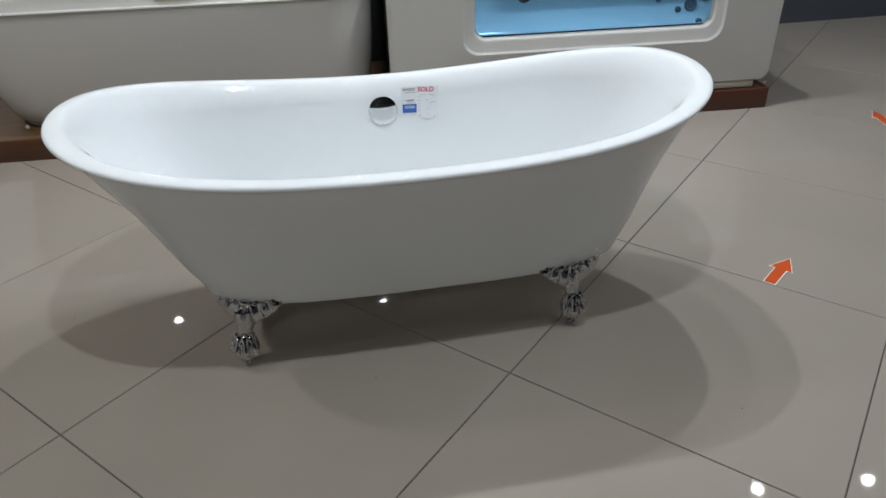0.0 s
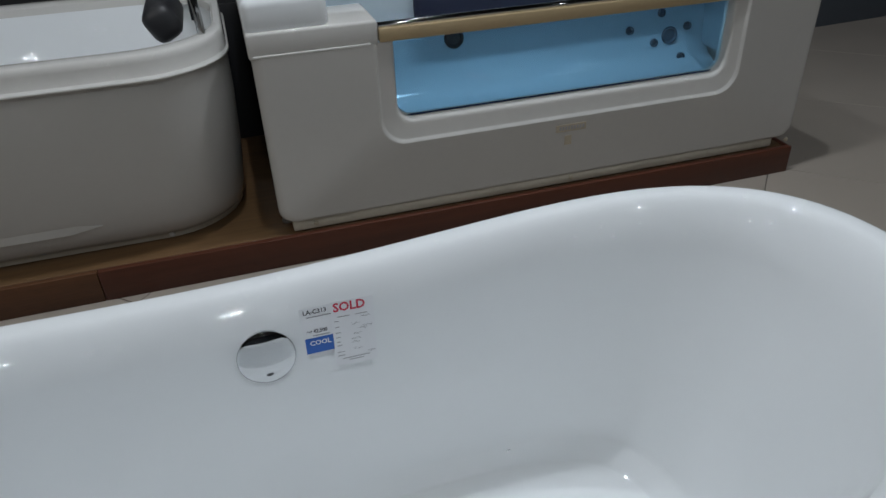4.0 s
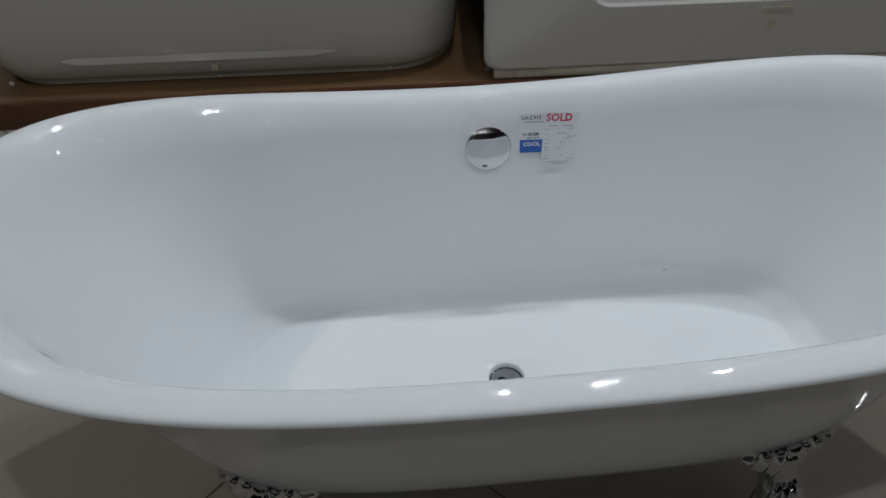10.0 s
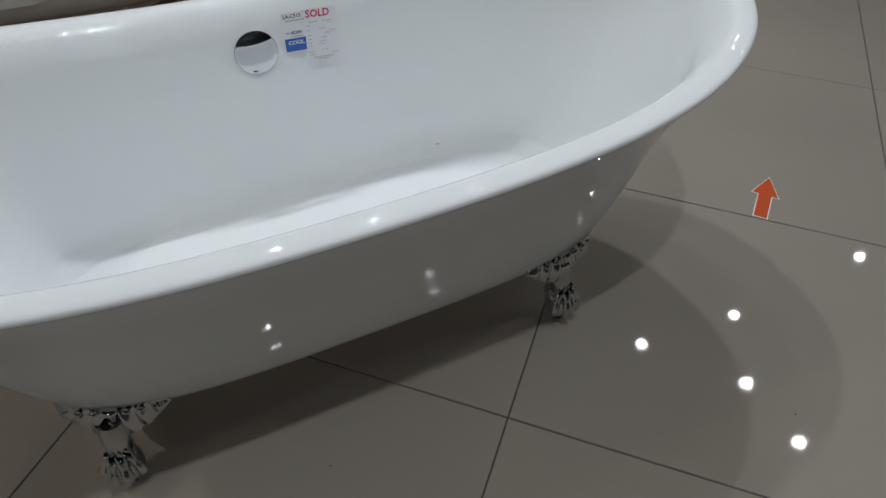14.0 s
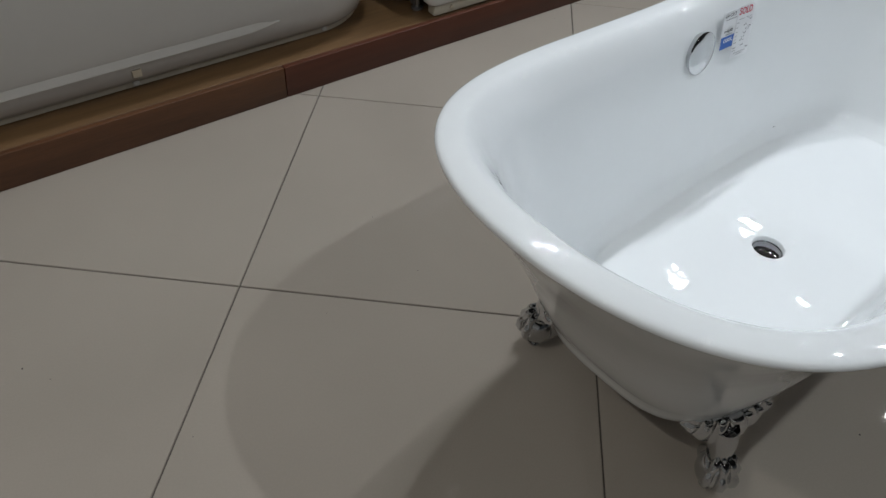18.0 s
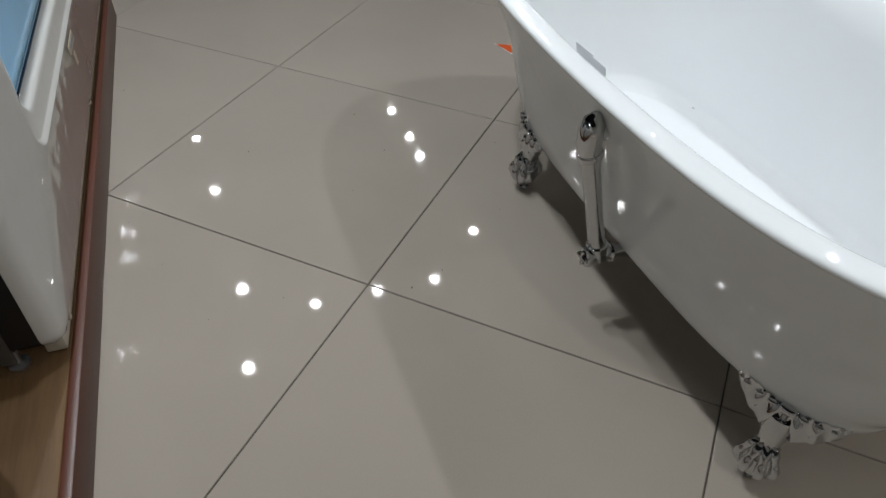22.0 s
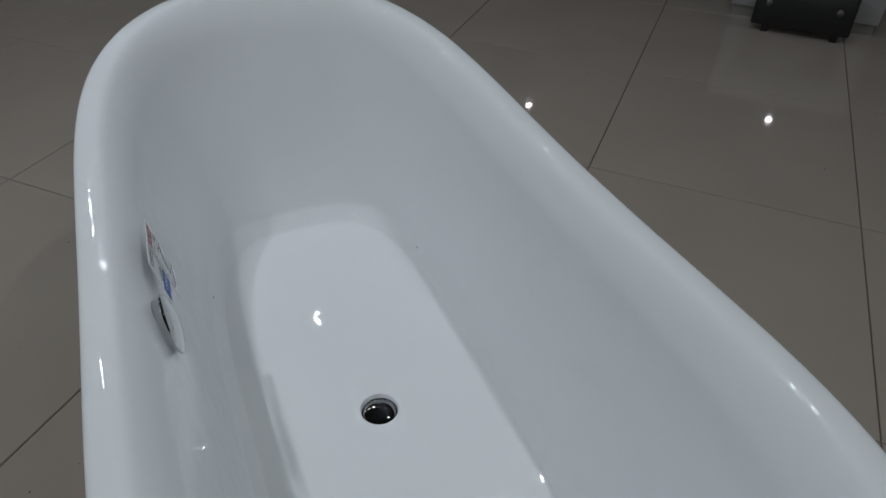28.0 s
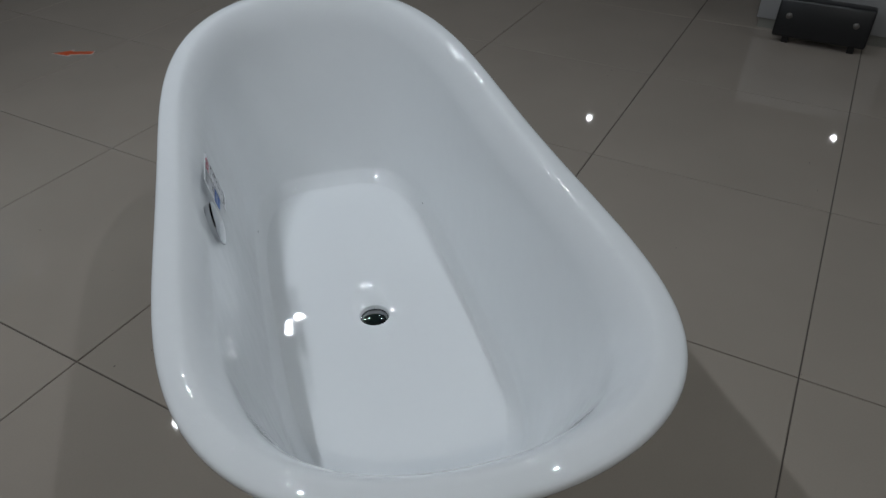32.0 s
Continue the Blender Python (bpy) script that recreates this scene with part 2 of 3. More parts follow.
part("grout", bm, grout_mat, floor, "dark grout between tiles", smooth=False)


def tile_bm(bm=None, x=0.0, y=0.0):
    h, c = TILE / 2 - GAP / 2, 0.0015
    b = bm or bmesh.new()
    loft([[(x + s * q, y + t * q, z) for s, t in ((-1, -1), (1, -1), (1, 1), (-1, 1))] for q, z in ((h, -0.008), (h, -c), (h - c, 0.0))],
         True, False, True, b)
    return b


tile_mesh = finish(tile_bm(), "tile", tile_mat, False)
far = bmesh.new()
for i in range(-15, 17):
    for j in range(-16, 16):
        cx, cy = (i + 0.5) * TILE, (j + 0.5) * TILE
        if -4 <= i <= 5 and -4 <= j <= 5:
            t = new("tile", tile_mesh)
            t.parent = floor
            t.location = (cx, cy, 0)
        else:
            tile_bm(far, cx, cy)
tagged(part("tiles_beyond", far, tile_mat, floor, smooth=False), kind="stuff")

# ---- room shell ----
X0, X1, Y0, Y1 = -6.5, 9.0, -7.5, 4.6
room = TUB


def slab(name, a, b, mat, label, category):
    ob = new(name, finish(rbox(*a, *b, 0), name, mat, False))
    ob.matrix_basis = room
    return tagged(ob, label, category, kind="structure")


slab("partition", (2.35, 2.66, 0), (7.5, 2.74, 1.1), wall_dark, "low dark blue-grey partition of the shop", "partition")
slab("partition_white", (-6.3, 2.66, 0), (-1.62, 2.74, 1.5), wall_white, "white painted partition behind the display platform", "partition")
# added behind the platform so that the gap between the baths stays dark
slab("gap_backing", (-1.618, 2.66, 0), (2.348, 2.74, 1.1), gap_black, "low black partition added behind the platform to keep the gap dark", "partition")
# outer walls are unseen and assumed; the middle back one is dark for the gap
slab("wall_back", (1.9, Y1, 0), (X1, Y1 + 0.15, CEIL), wall_dark, "blue-grey painted wall of the shop", "wall")
slab("wall_back_dark", (-2.0, Y1, 0), (1.9, Y1 + 0.15, CEIL), wall_dark, "dark stretch of unseen wall behind the display platform", "wall")
slab("wall_back_white", (X0, Y1, 0), (-2.0, Y1 + 0.15, CEIL), wall_white, "white painted wall of the shop", "wall")
slab("wall_front", (X0, Y0 - 0.15, 0), (X1, Y0, CEIL), wall_dark, "dark painted wall of the shop", "wall")
slab("wall_left", (X0 - 0.15, Y0, 0), (X0, Y1, CEIL), wall_white, "white painted wall of the shop", "wall")
slab("wall_right", (X1, Y0, 0), (X1 + 0.15, Y1, CEIL), wall_white, "white painted wall of the shop", "wall")
slab("ceiling", (X0, Y0, CEIL), (X1, Y1, CEIL + 0.15), ceil_mat, "black painted shop ceiling", "ceiling")

ring_bm = lathe([(0.062, 0), (0.062, -0.006), (0.052, -0.009), (0.046, -0.004), (0.034, 0.0)], 24)
ring_me = finish(ring_bm, "trim_ring", material("white trim", (0.7, 0.7, 0.7), 0.4))
lens_me = finish(lathe([(0.034, -0.002), (0.0, -0.0025)], 20), "lens", material("lamp lens", (0.9, 0.9, 0.9), 0.4, emit=(0.95, 0.98, 1.0, 45)))
# the added lamps get the same fitting as the others
for x, y, power, tone in LAMPS:
    d = thing("downlight", "round white recessed ceiling downlight, switched on", "downlight", TUB @ pose(x, y, CEIL - 0.001), "ceiling downlights")
    for nm, me in (("trim_ring", ring_me), ("lens", lens_me)):
        o = new(nm, me)
        o.parent = d
    la = bpy.data.lights.new("downlight_beam", "AREA")
    la.shape, la.size, la.energy, la.color = "DISK", 0.06, LAMP_W * power, tone
    lo = new("downlight_beam", la)
    lo.matrix_basis = TUB @ pose(x, y, CEIL - 0.02)
    lo.parent = None

# ---- the clawfoot bathtub ----
NT = 192
RIM_A, RIM_B = 0.829, 0.366
RIM_Z = 0.5785
BASE_A, BASE_B, BASE_Z, BASE_N = 0.610, 0.2485, 0.221, 3.46   # a level low on the outer wall
FOOT_A, FOOT_B, FOOT_Z = 0.575, 0.243, 0.212                  # foot of the inner wall
FLOOR_A, FLOOR_B, FLOOR_Z = 0.532, 0.219, 0.1755              # edge of the flat floor
SHIFT = 0.031                                                 # base and floor sit a little towards one end


@functools.lru_cache(None)
def quarter(a, b, n, ny):
    """A quarter of a superellipse in NT / 4 steps of even length."""
    pts = [(a * math.cos(t) ** (2 / n), b * math.sin(t) ** (2 / ny)) for t in ((math.pi / 2) * i / 1500 for i in range(1500))] + [(0.0, b)]
    run = [0.0]
    for p, q in zip(pts, pts[1:]):
        run.append(run[-1] + math.dist(p, q))
    out, j = [], 0
    for i in range(NT // 4 + 1):
        want = run[-1] * i * 4 / NT
        while j < len(run) - 2 and run[j + 1] < want:
            j += 1
        f = (want - run[j]) / max(1e-9, run[j + 1] - run[j])
        out.append((pts[j][0] + (pts[j + 1][0] - pts[j][0]) * f, pts[j][1] + (pts[j + 1][1] - pts[j][1]) * f))
    return out


def oval(a, b, n, k, ny=None):
    """Step k of NT round a superellipse."""
    side, i = divmod(k % NT, NT // 4)
    x, y = quarter(a, b, n, ny or n)[NT // 4 - i if side % 2 else i]
    return Vector((-x if side in (1, 2) else x, -y if side in (2, 3) else y))


def rim_z(x):
    t = min(1, abs(x) / RIM_A)
    return RIM_Z + 0.069 * t ** 2 + 0.0175 * t ** 4


RIM = [oval(RIM_A, RIM_B, 4.28, k, 2.15) for k in range(NT)]


def rim_out(k):
    d = RIM[(k + 1) % NT] - RIM[k - 1]
    return Vector((d.y, -d.x)).normalized()


def rim_ring(o, dz):
    return [(RIM[k].x + rim_out(k).x * o, RIM[k].y + rim_out(k).y * o, rim_z(RIM[k].x) + dz) for k in range(NT)]


def smooth(t):
    return t * t * (3 - 2 * t)


def basin_ring(v):
    """Inner wall, v = 0 under the lip, 1 at the foot of the wall."""
    ring = []
    for k in range(NT):
        p = RIM[k] + rim_out(k) * -0.0565
        z = rim_z(RIM[k].x) - 0.023
        q = oval(FOOT_A, FOOT_B, 3.8, k) + Vector((SHIFT, 0))
        w = 0.80 * v + 0.20 * v ** 3 + 0.05 * math.sin(math.pi * v)
        zz = z + (FOOT_Z - z) * v
        ring.append((p.x + (q.x - p.x) * w, p.y + (q.y - p.y) * w, zz))
    return ring


def basin_y(x, z, side=1):
    """The inner wall's y at a place along it and a height."""
    best = None
    for i in range(41):
        for k, p in enumerate(basin_ring(i / 40)):
            if p[1] * side > 0:
                e = (p[0] - x) ** 2 + (p[2] - z) ** 2
                if best is None or e < best[0]:
                    best = (e, p[1])
    return best[1]


tub = thing("clawfoot_bathtub", "white double-ended slipper bathtub on chrome claw feet", "bathtub", TUB @ pose(0.011, 0.0095, 0))
rings = [rim_ring(o, z) for o, z in ((-0.012, -0.0085), (0.004, -0.0095), (0.0115, -0.0088), (0.0160, -0.0062), (0.0187, -0.0026), (0.0195, 0.0008), (0.0184, 0.0042),
                                     (0.0152, 0.0068), (0.0098, 0.0085), (0.001, 0.0097), (-0.009, 0.0104), (-0.018, 0.0100))]
roll_a, roll_b = [[Vector(p) for p in rim_ring(o, z)] for o, z in ((-0.018, 0.0100), (-0.026, 0.0085))]
wall_a, wall_b = [[Vector(p) for p in basin_ring(v)] for v in (0.10, 0.14)]
for i in range(1, 9):
    t = i / 9
    h0, h1, h2, h3 = 2 * t ** 3 - 3 * t * t + 1, t ** 3 - 2 * t * t + t, 3 * t * t - 2 * t ** 3, t ** 3 - t * t
    rings.append([p * h0 + (q - p) * 7 * h1 + w * h2 + (x - w) * 4.0 * h3 for p, q, w, x in zip(roll_a, roll_b, wall_a, wall_b)])
rings += [basin_ring(0.10 + 0.90 * i / 24) for i in range(25)]


def floor_ring(s, z, inner=1.0):
    """A ring of the sloping band between the wall's foot (s = 0) and the flat floor (s = 1), or within the floor."""
    ring = []
    for k in range(NT):
        a, b = oval(FOOT_A, FOOT_B, 3.8, k), oval(FLOOR_A, FLOOR_B, 3.5 - 1.3 * (1 - inner), k) * inner
        q = a.lerp(b, s)
        ring.append((q.x + SHIFT * inner, q.y, z))
    return ring


DROP = FOOT_Z - FLOOR_Z
rings += [floor_ring(s, FOOT_Z - DROP * d) for s, d in ((0.08, 0.16), (0.18, 0.29), (0.5, 0.62), (0.82, 0.92), (0.93, 0.985), (1.0, 1.0))]
rings += [floor_ring(1, FLOOR_Z - d, i) for i, d in ((0.97, 0.0006), (0.9, 0.0012), (0.7, 0.0022), (0.45, 0.0034), (0.2, 0.0042))]
for r, z in ((0.036, 0.1712), (0.0348, 0.1704), (0.0338, 0.168), (0.0335, 0.150)):
    rings.append([(-0.006 + r * math.cos(2 * math.pi * k / NT), -0.004 + r * math.sin(2 * math.pi * k / NT), z) for k in range(NT)])
part("basin", loft(rings, True, False, True), acrylic, tub, "glossy white basin with rolled rim", angle=70)


def shell_point(k, u):
    """The outer shell: u = 0 low on the wall, 1 under the lip, -1 under the edge."""
    q = oval(BASE_A, BASE_B, BASE_N, k)
    if u < 0:
        # the wall runs on down with its slope, then turns under with a small radius
        a = max(0, -2 * u - 1) * math.pi / 2
        down = min(1, -2 * u)
        s = 0.0135 * down + 0.006 * math.sin(a) + 0.030 * (1 - math.cos(a))
        return Vector((q.x * (1 - s / BASE_A) + SHIFT, q.y * (1 - s / BASE_B), BASE_Z - 0.038 * down - 0.017 * math.sin(a)))
    p = RIM[k] + rim_out(k) * -0.004
    w = 2.523 * u - 1.523 * u * u - (0.4845 - 0.0817 * min(1, abs(q.x) / BASE_A) ** 5) * math.sin(math.pi * u)
    return Vector((q.x + SHIFT * (1 - u) + (p.x - q.x) * w, q.y + (p.y - q.y) * w, BASE_Z + (rim_z(RIM[k].x) - 0.0095 - BASE_Z) * u))


# flat underside with a boss round the waste
rings = [[(SHIFT + (x - SHIFT) * f - (0.037 if d else 0), y * f, z - d) for x, y, z in (shell_point(k, -1) for k in range(NT))] for f, d in ((0.18, 0.034), (0.21, 0.032), (0.24, 0.0), (0.7, 0.0))]
rings += [[shell_point(k, i / 8) for k in range(NT)] for i in (-8, -7, -6, -5, -4, -2)] + [[shell_point(k, i / 26) for k in range(NT)] for i in range(27)]
part("outer_shell", loft(rings, True, True, False), shell_mat, tub, "matt white outer shell", angle=60)


def claw_foot():
    """Parts of one foot in its own frame: x outward, origin on the floor."""
    out = []
    pad = lathe([(0.010, 0), (0.0125, 0.002), (0.0125, 0.007), (0.0085, 0.0095), (0.0065, 0.011), (0.0065, 0.020)], 16)
    out.append(("levelling_pad", pad, "small round chrome levelling foot"))
    out.append(("ball", ball((0, 0, 0.0575), 0.0335, (1, 1, 1.28), seg=26), "chrome ball"))
    claws = bmesh.new()
    for a, wide in ((-62, 0.9), (-20, 1.0), (22, 1.0), (64, 0.9), (180, 1.0)):
        pts, rs = [], []
        for i in range(11):
            t = radians(76 - i * 13)
            r = 0.0352 + 0.0020 * math.sin(i * 1.35)
            pts.append((math.cos(radians(a)) * r * math.cos(t), math.sin(radians(a)) * r * math.cos(t), 0.0578 + r * 1.26 * math.sin(t)))
            rs.append(wide * (0.0086, 0.0108, 0.0100, 0.0082, 0.0092, 0.0106, 0.0096, 0.0076, 0.0056, 0.0036, 0.0012)[i])
        tube(pts, rs, 8, claws)
    out.append(("claw", claws, "chrome talons gripping a ball"))
    neck = tube([(0.0, 0, 0.086), (-0.002, 0, 0.092), (-0.004, 0, 0.100), (-0.007, 0, 0.108), (-0.011, 0, 0.122), (-0.018, 0, 0.140), (-0.022, 0, 0.160)],
                [0.0215, 0.0225, 0.0200, 0.0205, 0.0235, 0.026, 0.024], 20)
    for z, r in ((0.0930, 0.0236), (0.1135, 0.0222), (0.1185, 0.0232)):
        lathe([(0.012, z - 0.0025), (r - 0.001, z - 0.0022), (r, z), (r - 0.001, z + 0.0022), (0.012, z + 0.0025)], 20, neck, pose(-0.004 - 0.35 * (z - 0.09), 0, 0))
    out.append(("leg", neck, "ringed chrome leg"))
    return out


def shell_at(k, z):
    """A place on the outer shell: k along its outline (NT steps round), and a height."""
    k0, f = int(math.floor(k)) % NT, k - math.floor(k)
    lo, hi = -1.0, 1.0
    for _ in range(12):
        u = (lo + hi) / 2
        p = shell_point(k0, u).lerp(shell_point((k0 + 1) % NT, u), f)
        lo, hi = (u, hi) if p.z < z else (lo, u)
    q = shell_point((k0 + 3) % NT, u) - shell_point((k0 - 3) % NT, u)
    return p, Vector((q.y, -q.x, 0)).normalized()


LEAF_Z = 0.197


def leaf_mesh(k_mid, inv):
    """Acanthus leaf hugging the underside of the shell round outline step k_mid, in the foot's frame."""
    leaf = bmesh.new()
    a, b = shell_at(k_mid - 1, LEAF_Z)[0], shell_at(k_mid + 1, LEAF_Z)[0]
    per = (b - a).length / 2
    rings = []
    for i in range(-40, 41):
        s = i / 40
        w = abs(s)
        # seven lobes along the lower edge, scrolls along the upper one
        lobe = abs(math.sin(3.5 * math.pi * s + math.pi / 2))
        low = 0.133 + 0.052 * w ** 1.9 - 0.006 * lobe * (1 - w)
        top = 0.187 + 0.017 * w * w + 0.006 * abs(math.sin(4.5 * math.pi * s)) * (1 - w ** 4) - 0.012 * w ** 8
        front, back = [], []
        for j in range(11):
            t = j / 10
            z = low + (top - low) * t
            p, o = shell_at(k_mid + s * 0.098 / per, max(z, LEAF_Z - 0.006))
            p = Vector((p.x, p.y, z))
            ridge = 0.0040 * math.cos(2 * math.pi * (3.5 * s + 0.45 * t * (1 if s > 0 else -1)))
            off = 0.003 + 0.016 * (1 - t) ** 1.4 * (1 - 0.7 * w) + ridge * math.sin(math.pi * (0.10 + 0.80 * t)) + 0.007 * math.sin(math.pi * t) * (1 - 0.5 * w) - 0.006 * w ** 5
            front.append(inv @ (p + o * off))
            back.append(inv @ (p + o * (-0.004 - 0.018 * (1 - t) * (1 - w))))
        rings.append(front + back[::-1])
    loft(rings, True, True, True, leaf)
    for across, z, r in ((0, 0.191, 0.0120), (0.026, 0.187, 0.0065), (-0.026, 0.187, 0.0065), (0.050, 0.187, 0.0055), (-0.050, 0.187, 0.0055), (0.072, 0.188, 0.0042), (-0.072, 0.188, 0.0042), (0, 0.160, 0.0085)):
        p, o = shell_at(k_mid + across / per, max(z, LEAF_Z - 0.006))
        ball(inv @ (Vector((p.x, p.y, z)) + o * 0.009), r, (0.9, 1.35, 0.8), bm=leaf, seg=12)
    # stem from the leaf's root down to the leg
    p, o = shell_at(k_mid, LEAF_Z)
    tube([inv @ Vector((p.x - 0.02 * o.x, p.y - 0.02 * o.y, 0.168)), inv @ Vector((p.x - 0.012 * o.x, p.y - 0.012 * o.y, 0.140)), Vector((-0.012, 0, 0.124)), Vector((-0.008, 0, 0.110))],
         [0.016, 0.025, 0.025, 0.021], 16, leaf)
    return leaf


FOOT = [(nm, finish(b, nm, chrome, True, 50), lab) for nm, b, lab in claw_foot()]
legs = dict((nm, (me, lab)) for nm, me, lab in FOOT)
for sx in (-1, 1):
    for sy in (-1, 1):
        # outline step whose place on the shell is nearest to the foot
        fx, fy = {(-1, -1): (-0.462, -0.222), (1, -1): (0.452, -0.230), (-1, 1): (-0.480, 0.206), (1, 1): (0.446, 0.216)}[sx, sy]
        k_mid = min(range(NT), key=lambda k: (shell_point(k, -0.2).to_2d() - Vector((fx, fy))).length)
        o = shell_at(k_mid, LEAF_Z)[1]
        fm = pose(fx, fy, 0, 0, 0, math.degrees(math.atan2(o.y, o.x)))
        foot = new("claw_foot", legs["leg"][0])
        foot.parent = tub
        foot.matrix_basis = fm
        tagged(foot, "chrome claw-and-ball foot with fluted leg")
        for nm in ("levelling_pad", "ball", "claw"):
            c = new(nm, legs[nm][0])
            c.parent = foot
            tagged(c, legs[nm][1])
        part("leaf_bracket", leaf_mesh(k_mid, fm.inverted()), chrome, foot, "chrome acanthus leaf bracket", angle=60)

# overflow cap on the inner wall
oy = basin_y(0.0, 0.505)
slope = math.degrees(math.atan2(basin_y(0.01, 0.53) - basin_y(0.01, 0.47), 0.06))
OV = pose(-0.006, oy - 0.004, 0.4965, 90 - 0.8 * slope, 0, 0)
part("overflow_cap", lathe([(0.040, -0.006), (0.0405, 0.002), (0.0440, 0.0045), (0.0447, 0.0070), (0.0442, 0.0088), (0.0430, 0.0098), (0.0405, 0.0108), (0.035, 0.0126),
                            (0.028, 0.0143), (0.021, 0.0157), (0.014, 0.0166), (0.007, 0.0172), (0.0, 0.0174)], 48), chrome, tub, "round chrome overflow cap", m=OV, angle=60)
# waste: ring, sump and plug
DR = pose(-0.006, -0.004, 0.1712)
part("waste_ring", lathe([(0.0342, -0.0118), (0.0336, -0.0098), (0.0326, -0.0094), (0.0318, -0.0104), (0.0316, -0.020)], 48), chrome, tub, "thin chrome waste ring", m=DR, angle=60)
part("waste_plug", lathe([(0.0300, -0.0200), (0.0310, -0.0135), (0.0309, -0.0122), (0.0302, -0.0114), (0.0285, -0.0108), (0.0240, -0.0099), (0.0180, -0.0090), (0.0100, -0.0083), (0.0, -0.0080)], 48),
     dark_chrome, tub, "domed dark chrome waste plug", m=DR)

# waste pipe on the outside of the tub
PX = -0.019
pipe = part("waste_pipe", tube([(PX, 0.352, 0.450), (PX + 0.002, 0.322, 0.325), (PX + 0.004, 0.288, 0.185)], 0.0175, 24), chrome, tub, "polished chrome waste pipe")
bend = tube([(PX, 0.351, 0.436), (PX, 0.356, 0.462), (PX, 0.356, 0.492), (PX, 0.352, 0.508), (PX, 0.344, 0.517), (PX, 0.336, 0.520)], [0.0225, 0.0235, 0.0235, 0.0205, 0.013, 0.003], 24)
tube([(PX, 0.354, 0.488), (PX, 0.332, 0.487), (PX + 0.002, 0.322, 0.486), (PX + 0.003, 0.300, 0.485)], [0.019, 0.0205, 0.0185, 0.0185], 20, bend)
part("elbow", bend, chrome, pipe, "cast chrome elbow into the shell")
collar = [(0.0, 0.0), (0.0200, 0.0), (0.0215, 0.003), (0.0215, 0.009), (0.0235, 0.011), (0.0260, 0.014), (0.0262, 0.020), (0.0240, 0.024), (0.0, 0.026)]
tilt = pose(0, 0, 0, -13, 0, 0)
part("collar", lathe(collar, 28), chrome, pipe, "ribbed chrome collar", m=Matrix.Translation((PX, 0.347, 0.424)) @ tilt)
part("collar", lathe([(0.0, 0.0), (0.0215, 0.0), (0.0225, 0.003), (0.0222, 0.010), (0.0190, 0.013), (0.0, 0.013)], 28), chrome, pipe, "chrome socket rim",
     m=Matrix.Translation((PX + 0.004, 0.2885, 0.191)) @ tilt)
TX = PX + 0.005
tee = tube([(TX, 0.2895, 0.196), (TX, 0.2865, 0.180), (TX, 0.285, 0.165), (TX, 0.284, 0.153)], [0.0205, 0.0215, 0.0205, 0.012], 20)
tube([(TX, 0.306, 0.170), (TX, 0.285, 0.170), (TX, 0.262, 0.168), (TX, 0.255, 0.168)], [0.0205, 0.0185, 0.0175, 0.021], 20, tee)
tube([(TX, 0.256, 0.168), (TX, 0.240, 0.166), (TX, 0.215, 0.158), (TX, 0.18, 0.135), (TX, 0.10, 0.108), (TX, 0.0, 0.122)], [0.0215, 0.0140, 0.0140, 0.0140, 0.0140, 0.0140], 16, tee)
part("tee_joint", tee, chrome, pipe, "chrome tee joint under the tub")
nut = lathe([(0.0, 0.0), (0.0205, 0.0), (0.0228, 0.002), (0.0228, 0.010), (0.0200, 0.0125), (0.0, 0.0125)], 10)
tube([(-0.016, 0, 0.015), (0.016, 0, 0.015)], 0.0045, 8, nut)
tube([(0, -0.016, 0.015), (0, 0.016, 0.015)], 0.0045, 8, nut)
part("union_nut", nut, chrome, pipe, "chrome end cap with crossed grips", m=pose(TX, 0.305, 0.170, -90, 0, 0), angle=30)

# sale card and sold note taped to the inner wall


def wall_card(x, z, lean, off):
    """Pose of a card on the back inner wall: local x along the tub, y up the wall."""
    y = basin_y(x, z)
    s = math.degrees(math.atan2(basin_y(x, z + 0.03) - basin_y(x, z - 0.03), 0.06))
    turn = math.degrees(math.atan2(basin_y(x + 0.03, z) - basin_y(x - 0.03, z), 0.06))
    return pose(x, y - off, z, 0, 0, turn) @ pose(0, 0, 0, 90 - s, 0, 0) @ pose(0, 0, 0, 0, 0, lean)


card = thing("price_card", "small white price card with blue band taped inside the bathtub", "card", TUB @ wall_card(0.092, 0.526, -1, 0.003))
part("card", rbox(-0.028, -0.040, -0.0004, 0.024, 0.038, 0.0004, 0.0), paper, card, "white card", smooth=False)
part("blue_band", rbox(-0.026, -0.040, 0.0004, 0.024, -0.014, 0.001, 0.0), blue_ink, card, "blue printed band", smooth=False)
words("model_text", "LA-C313", 0.0104, black_ink, card, pose(-0.0050, 0.030, 0.0012), "dark lettering", 0.95, 0.00025)
words("price_text", "42,500", 0.0086, black_ink, card, pose(-0.0005, -0.003, 0.0012), "dark lettering", 0.92, 0.0003)
words("currency_text", "PHP", 0.0050, black_ink, card, pose(-0.0175, -0.003, 0.0012), "small dark lettering", 0.95, 0.0001)
words("band_text", "COOL", 0.0110, paper, card, pose(-0.0030, -0.023, 0.0014), "white lettering", 1.05, 0.0003)
for y, w in ((0.0215, 0.038), (-0.0105, 0.026)):
    part("text_line", rbox(-w / 2, y - 0.0008, 0.0004, w / 2, y + 0.0008, 0.0009, 0), faint_ink, card, "line of small print", smooth=False)
note = thing("sold_note", "white sold note filled in by hand, taped inside the bathtub", "note", TUB @ wall_card(0.140, 0.507, -3, 0.0055))
